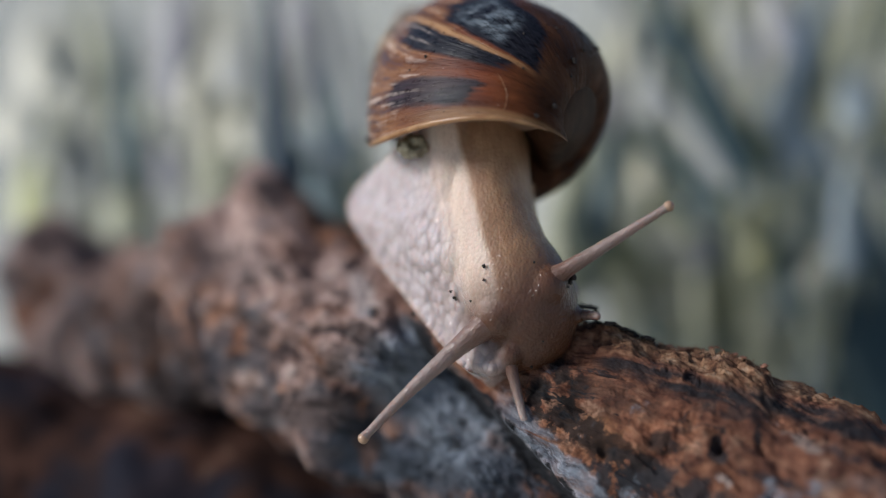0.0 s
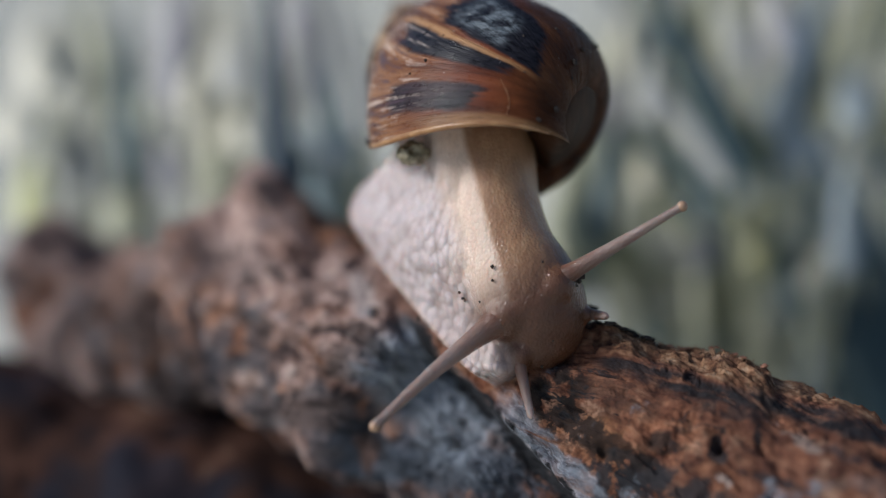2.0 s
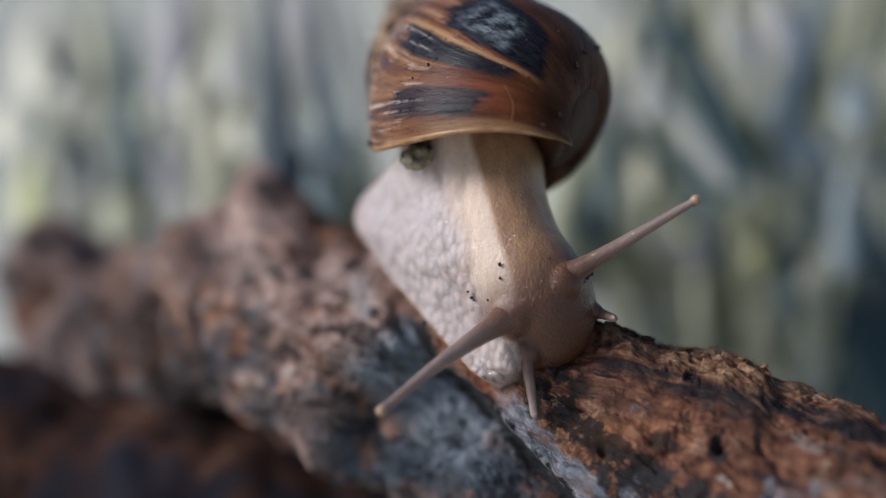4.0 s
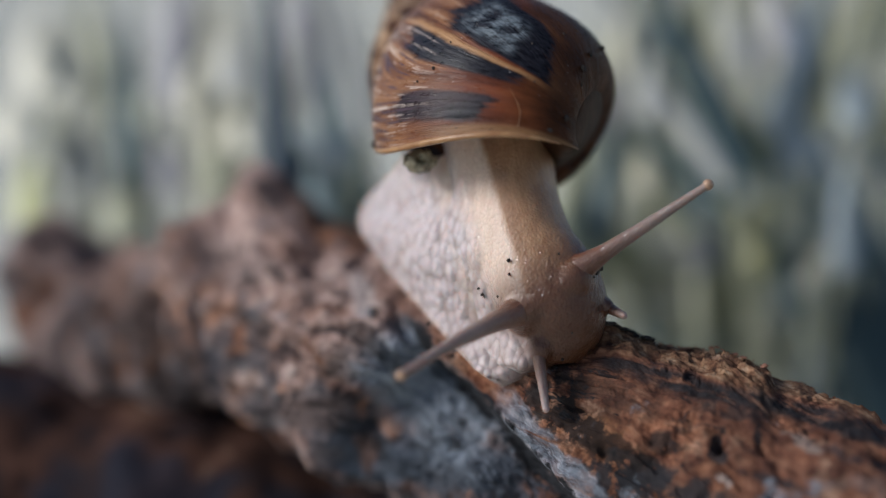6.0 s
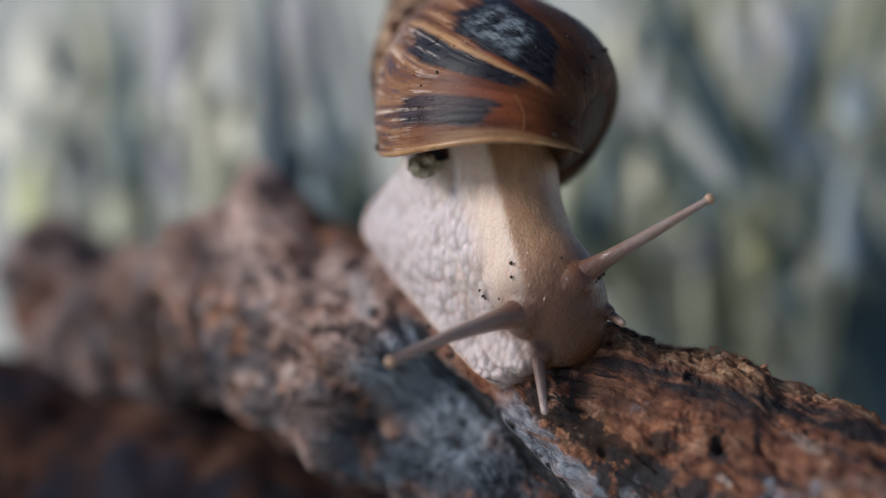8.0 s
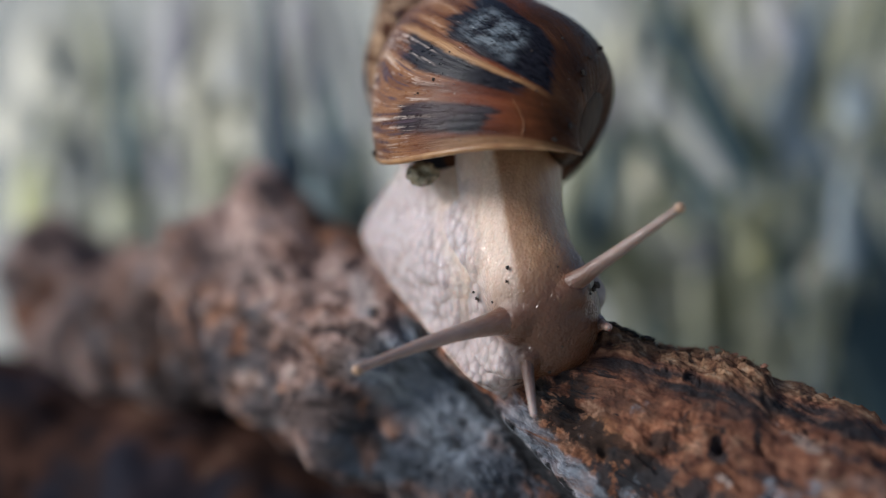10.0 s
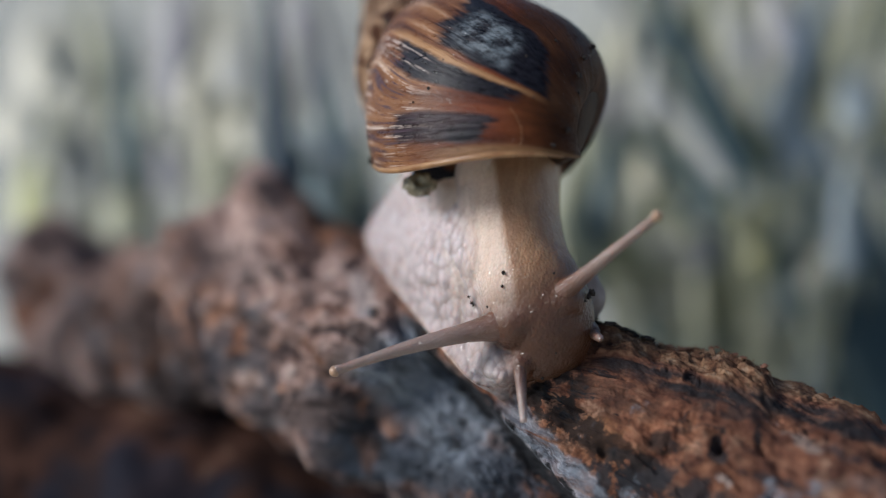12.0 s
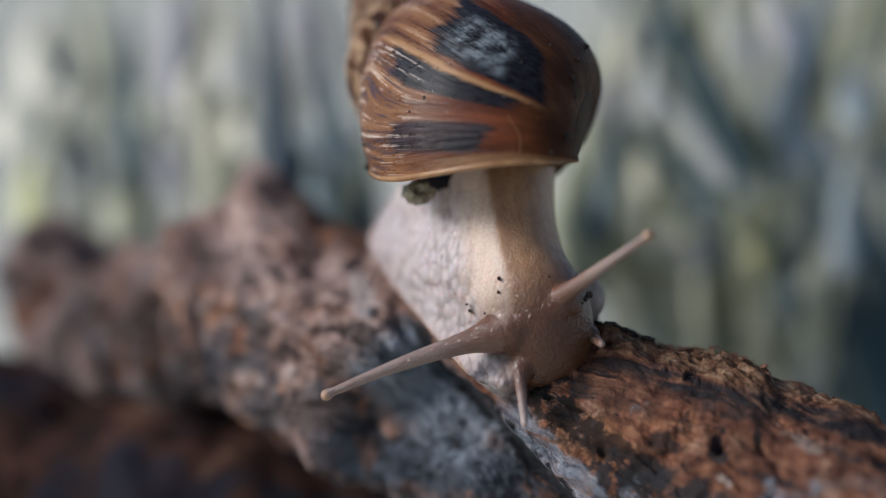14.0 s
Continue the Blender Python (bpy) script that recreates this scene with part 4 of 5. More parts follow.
# foot, from under the shell to the front: near margin, crest, far margin (mm)
FOOT = [
    ((-4.5, 10, 17.5), (4.6, 6.6, 17.5), (11.8, 14, 17.0)),
    ((-7.4, 15.5, 13.2), (4.4, 3.6, 12.6), (12.2, 13, 12.9)),
    ((-12.4, 23.5, 8.7), (4.4, 1.2, 7.5), (12.5, 12, 7.8)),
    ((-13.4, 22, 4.9), (4.6, -0.6, 3.0), (13.1, 11, 3.1)),
    ((-10.3, 17, -0.3), (4.9, -1.6, -1.4), (14.8, 9, -1.1)),
    ((-6.1, 11, -5.5), (5.0, 0.0, -5.8), (16.6, 7, -4.4)),
    ((-2.3, 6, -10.2), (6.0, 0.4, -9.7), (17.0, 5, -8.4)),
    ((0.6, 2, -13.6), (6.8, -1.0, -13.4), (15.4, 2, -12.8)),
    ((2.6, 0, -15.6), (6.6, -2.0, -15.6), (12.0, 0, -15.6)),
    ((5.0, 0.4, -16.7), (6.2, -1.2, -16.7), (8.0, 0.4, -16.7)),
]
# neck and head: centre x, y, z, half width, half depth (mm)
NECK = [
    (5.6, 13, 22, 5.8, 6.0), (5.7, 10, 16, 6.0, 6.6), (5.8, 7.5, 10, 6.0, 7.0), (6.1, 5.5, 4.5, 6.3, 7.0), (7.4, 3.0, -0.8, 6.7, 6.6),
    (9.4, 1.0, -4.6, 7.1, 6.2), (10.9, 0.8, -7.8, 7.0, 5.9), (11.3, 1.6, -10.8, 6.2, 5.4), (10.8, 2.2, -13.2, 4.9, 4.8), (10.4, 2.6, -15.0, 3.3, 3.6), (10.2, 2.8, -16.0, 0.5, 0.5),
]



def flank_loft(n, m, lift=0.0, inset=0.0):
    """The skirt from the far margin over the back to the near margin, closed below."""
    k = spline(np.array(FOOT).reshape(len(FOOT), 9), n)
    v = []
    for row in k:
        lo, cr, ro = row[:3].copy(), row[3:6].copy(), row[6:].copy()
        lo += inset * (cr - lo) * 0.16 + np.array((0, inset * 0.9, 0))
        ro += inset * (cr - ro) * 0.16 + np.array((0, inset * 0.9, 0))
        cr[1] -= lift
        d = ro - lo
        vc = min(0.9, max(0.1, float(np.dot(cr - lo, d) / np.dot(d, d))))
        rise = cr - (lo + vc * d)
        for j in range(m):
            w = j / (m - 1)
            t = w / vc if w < vc else (1 - w) / (1 - vc)
            h = math.sin(math.pi / 2 * t) ** (0.85 if w < vc else 0.8)
            p = lo + w * d + h * rise
            edge = 0.5 * math.exp(-(t * 22) ** 2)
            v.append(p + np.array((0, -edge, 0)) + 0.22 * noise.noise(Vector(p) * 0.9) * np.array((0.3, -1, 0.3)))
        for j in range(12):
            w = 1 - (j + 1) / 13
            v.append(lo + w * d + np.array((0, 3.0, -1.5)) * math.sin(math.pi * w) + np.array((0, 0.8, -0.3)))
    r = m + 12
    f = grid_faces(n, r, True)
    f.append(tuple(range(r))[::-1])
    f.append(tuple(range((n - 1) * r, n * r)))
    return np.array(v), f


def build_foot(snail):
    n, m = 150, 110
    v, f = flank_loft(n, m, -0.9)
    uv = [(i / n, j / m if j < m else 0.5) for i in range(n) for j in range(m + 12)]
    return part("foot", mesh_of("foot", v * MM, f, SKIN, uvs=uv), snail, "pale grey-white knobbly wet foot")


def cone(a, b, ra, rb):
    """A closed round-ended cone between two points."""
    a, b = np.array(a, float), np.array(b, float)
    n = 22
    t = np.linspace(-0.999, 0.999, n)
    u = np.clip((t + 0.6) / 1.2, 0, 1)
    r = (ra + (rb - ra) * u) * np.sqrt(np.clip(1 - np.clip((np.abs(t) - 0.6) / 0.4, 0, 1) ** 2, 1e-4, 1))
    d = b - a
    length = np.linalg.norm(d)
    d /= length
    pos = u * length + np.where(t < -0.6, (t + 0.6) / 0.4 * ra, 0) + np.where(t > 0.6, (t - 0.6) / 0.4 * rb, 0)
    v, f = tube(a + pos[:, None] * d, r, 20, 1.0, (0.21, 0.9, 0.37))
    f += [tuple(range(20)), tuple(range((n - 1) * 20, n * 20))[::-1]]
    return v, f


def build_neck(snail):
    n, m = 120, 80
    k = spline(NECK, n)
    tang = np.gradient(k[:, :3], axis=0)
    v = []
    for i in range(n):
        t = Vector(tang[i]).normalized()
        over = Vector((1, 0, 0)).cross(t).normalized()
        side = t.cross(over)
        c = Vector(k[i, :3])
        for j in range(m):
            a = 2 * math.pi * j / m
            v.append(tuple(c + side * (k[i, 3] * math.cos(a)) + over * (k[i, 4] * math.sin(a))))
    f = grid_faces(n, m, True)
    f += [tuple(range(m))[::-1], tuple(range((n - 1) * m, n * m))]
    pieces = [
        (np.array(v), f), flank_loft(90, 70, 0.9, 0.7),
        cone((11, 0.8, -6.8), (6.6, -1.9, -8.9), 5.2, 2.5),      # near eye stalk root
        cone((0.8, 7.2, 18), (2.0, 5.6, 7.0), 4.6, 3.8),           # neck skin under the lip
        cone((7.2, -1.7, -8.5), (13.4, -2.3, -4.9), 3.5, 3.1),      # brow between the eye stalks
        cone((10.5, 0.8, -7.0), (13.9, -3.3, -4.1), 5.2, 1.6),    # far eye stalk root
        cone((10.2, 0.8, -10.5), (8.65, -1.8, -13.9), 4.0, 1.85),  # near feeler root
        cone((14.5, 0.5, -8.0), (17.8, -0.6, -8.8), 2.6, 1.0),    # far feeler root
    ]
    verts, faces = [], []
    for pv, pf in pieces:
        o = len(verts)
        verts += [tuple(q) for q in pv * MM]
        faces += [tuple(o + q for q in fc) for fc in pf]
    ob = part("body", mesh_of("body", verts, faces, SKIN), snail, "cream neck with brown stripe and pinkish brown head")
    blend = ob.modifiers.new("blend", "REMESH")
    blend.mode, blend.voxel_size, blend.use_smooth_shade = "VOXEL", 0.28 * MM, True
    soft = ob.modifiers.new("soft", "SMOOTH")
    soft.factor, soft.iterations = 0.5, 9
    return ob


def build_tentacle(snail, name, length, r0, r1, knob, label, flare, sink, sag=0.0):
    n = 60
    t = np.linspace(-0.3, 1, n)
    # an even taper, widest where it enters the head, and pointed inside it
    r = r1 + (r0 - r1) * np.clip(1 - t, 0, 1.05) ** 1.3 + flare * np.exp(-(np.clip(t + 0.04, 0, 2) / 0.14) ** 1.6)
    r = r * np.clip((t + 0.3) / 0.26, 0.01, 1) ** 0.8
    r = r + knob * np.exp(-((t - 0.972) / 0.022) ** 2)
    r = r * np.sqrt(np.clip((1.0 - t) / (1.2 * r1 / length), 0.0, 1)) + 1e-4
    r = r * (1 + 0.025 * np.array([noise.noise((q * 17, length, 0)) for q in t]) * (t > 0.1))
    path = np.stack([length * t, sink * np.clip((0.14 - t) / 0.44, 0, 1) ** 1.5, -sag * np.sin(np.pi * np.clip(t, 0, 1))], 1)
    tv, tf = tube(path, r, 20)
    ob = part(name, mesh_of(name, tv * MM, tf, STALK_SKIN if knob > 0.2 else FEELER_SKIN), snail, label)
    if knob > 0.2:
        n2 = 14
        a = np.linspace(0, math.pi, n2)
        ball, bf = tube(np.stack([length - 0.62 - 0.74 * np.cos(a), 0 * a, 0 * a], 1), 0.74 * np.sin(a) + 1e-4, 16)
        part("eye_tip", mesh_of("eye_tip", ball * MM, bf, EYE_SKIN), ob, "small amber eye knob")
    return ob


def reach(table, length):
    """Rows of a tentacle: its tip stays on the path, its root slides in the head."""
    out = []
    for t, p, q in table:
        a, b = Vector(p) * MM, Vector(q) * MM
        d = (b - a).normalized()
        inward = Vector((0, 1, 0))
        inward = (inward - d * inward.dot(d)).normalized()
        m = Matrix((d, inward, d.cross(inward))).transposed().to_4x4()
        out.append((t, Matrix.Translation(b) @ m @ Matrix.Translation((-length * MM, 0, 0))))
    return out


LOBE_ROWS = [(0, 15.2, 5, -6.4, 0, 0, 0), (2, 15.6, 5, -6.4, 0, 0, 0), (3, 16.2, 5, -6.4, 0, 0, 0), (5.5, 17.6, 5, -6.3, 0, 0, 0), (6.5, 17.9, 5, -6.2, 0, 0, 0),
             (8, 18.5, 5, -6.3, 0, 0, 0), (10.5, 18.9, 5, -6.6, 0, 0, 0), (12.5, 18.9, 5, -7.0, 0, 0, 0), (14, 18.8, 5, -7.1, 0, 0, 0)]


def build_lobe(snail):
    """The far edge of the foot, which spreads out beside the head."""
    n, m = 30, 40
    v = []
    for i in range(n):
        th = math.pi * i / (n - 1)
        for j in range(m):
            ph = 2 * math.pi * j / m
            d = Vector((math.sin(th) * math.cos(ph), math.sin(th) * math.sin(ph), math.cos(th)))
            r = 1 + 0.10 * noise.noise(d * 2.1)
            v.append((2.9 * d.x * r - 0.25 * 4 * max(0, -d.z), 1.3 * d.y * r, 4.0 * d.z * r))
    uv = [(0.5, 0.5)] * len(v)
    return part("foot_lobe", mesh_of("foot_lobe", np.array(v) * MM, grid_faces(n, m, True), LOBE_SKIN, uvs=uv), snail, "grey-white spread edge of the foot")


def crumb_mesh(name, size, seed, material=None):
    v = []
    n, m = 8, 10
    for i in range(n):
        th = math.pi * i / (n - 1)
        for j in range(m):
            ph = 2 * math.pi * j / m
            d = Vector((math.sin(th) * math.cos(ph), math.sin(th) * math.sin(ph), math.cos(th)))
            v.append(d * size * (1 + 0.7 * noise.noise(d * 1.7 + Vector((seed, 0, 0)))) * MM)
    return mesh_of(name, v, grid_faces(n, m, True), material or DIRT, False)


def build_crumbs(parent, verts, places):
    """Crumbs at (x, z, size) on the front of a cloud of surface points."""
    for k, (x, z, size) in enumerate(places):
        far = np.hypot(verts[:, 0] - x, verts[:, 2] - z)
        near = verts[far < max(0.7, far.min() + 0.01)]
        ob = part("dirt_crumb", crumb_mesh("dirt_crumb", size, k * 3.1), parent, "black crumb of dirt")
        ob.location = Vector((x, near[:, 1].min() - 0.05, z)) * MM


PORE_ROWS = [(0, -3.99, 4.5, 13.64, 0, 0, 0), (1, -3.99, 4.5, 13.19, 0, 0, 0), (2, -3.99, 4.5, 12.74, 0, 0, 0), (3, -3.77, 4.5, 12.36, 0, 0, 0), (5.5, -3.17, 4.5, 11.83, 0, 0, 0), (6.5, -2.86, 4.5, 11.61, 0, 0, 0), (7.5, -2.56, 4.5, 11.31, 0, 0, 0), (8, -2.49, 4.5, 11.08, 0, 0, 0), (10.5, -2.79, 4.5, 9.72, 0, 0, 0), (11.5, -3.01, 4.5, 9.04, 0, 0, 0), (12.5, -3.17, 4.5, 8.22, 0, 0, 0), (13.5, -3.24, 4.5, 7.76, 0, 0, 0), (14, -3.24, 4.5, 7.54, 0, 0, 0)]


def build_pore(snail):
    """The mantle edge with the breathing hole, under the shell's lip."""
    n, m = 24, 32
    v = []
    for i in range(n):
        th = math.pi * i / (n - 1)
        for j in range(m):
            ph = 2 * math.pi * j / m
            d = Vector((math.sin(th) * math.cos(ph), math.sin(th) * math.sin(ph), math.cos(th)))
            hole = 1 - 0.5 * math.exp(-((d - Vector((0.1, -0.95, 0.2))).length / 0.35) ** 2)
            r = (1 + 0.25 * noise.noise(d * 2.2)) * hole
            v.append(Vector((2.2 * d.x * r, 2.2 * d.y * r, 1.65 * d.z * r)) * MM)
    return part("breathing_pore", mesh_of("breathing_pore", v, grid_faces(n, m, True), PORE), snail, "mottled olive mantle edge with breathing hole")


def build_snail():
    snail = new("snail")
    snail.matrix_world = BASE
    tagged(snail, "garden snail with banded brown shell crawling on the log", "snail")
    made = dict(
        snail=snail, shell=build_shell(snail), body=build_neck(snail), foot=build_foot(snail),
        near=build_tentacle(snail, "upper_tentacle", 24.4, 1.6, 0.52, 0.24, "long eye tentacle", 1.5, 1.6, 0.5),
        far=build_tentacle(snail, "upper_tentacle", 20.6, 1.3, 0.48, 0.24, "long eye tentacle", 0.9, 1.6),
        low=build_tentacle(snail, "lower_tentacle", 9.4, 1.0, 0.46, 0.14, "short feeler", 0.35, 2.8),
        low_far=build_tentacle(snail, "lower_tentacle", 5.6, 0.9, 0.5, 0.1, "short feeler", 0.3, 1.0))
    made["pore"] = build_pore(snail)
    made["lobe"] = build_lobe(snail)
    skin = np.array([tuple(v.co) for v in made["body"].data.vertices]) / MM
    build_crumbs(made["body"], skin, [(5.3, -2.2, 0.24), (5.25, -4.0, 0.18), (11.8, -1.7, 0.16), (17.0, -3.7, 0.5), (16.6, -4.3, 0.3), (16.2, -4.9, 0.2), (11.6, -15.4, 0.2), (13.0, -12.0, 0.12),
                                      (1.45, -6.4, 0.24), (1.0, -5.6, 0.18), (3.6, -6.8, 0.14), (1.7, -6.7, 0.15)])
    edge = np.array(FOOT)[:, 0]
    build_crumbs(made["foot"], edge, [(-4.0, -8.7, 0.3), (-1.5, -9.6, 0.18)])
    return made


# ---------------------------------------------------------------- plants behind
def build_blade(plant, base, tip, width, material, bend=0.0):
    base, tip = Vector(base), Vector(tip)
    d = tip - base
    side = d.cross(Vector((0, 1, 0))).normalized()
    v = []
    n = 16
    for i in range(n):
        t = i / (n - 1)
        c = base + d * t + side * (bend * math.sin(math.pi * t * 0.5) * t)
        w = width * 0.5 * (1 - t ** 2.2) * (0.6 + 0.4 * min(1, t * 5)) + 0.0005
        th = 0.002 * (1 - t) + 0.0004
        v += [c - side * w, c + Vector((0, 0.35 * w, 0)), c + side * w, c + Vector((0, 0.35 * w + th, 0))]
    return part("leaf", mesh_of("leaf", v, grid_faces(n, 4, True), material), plant)


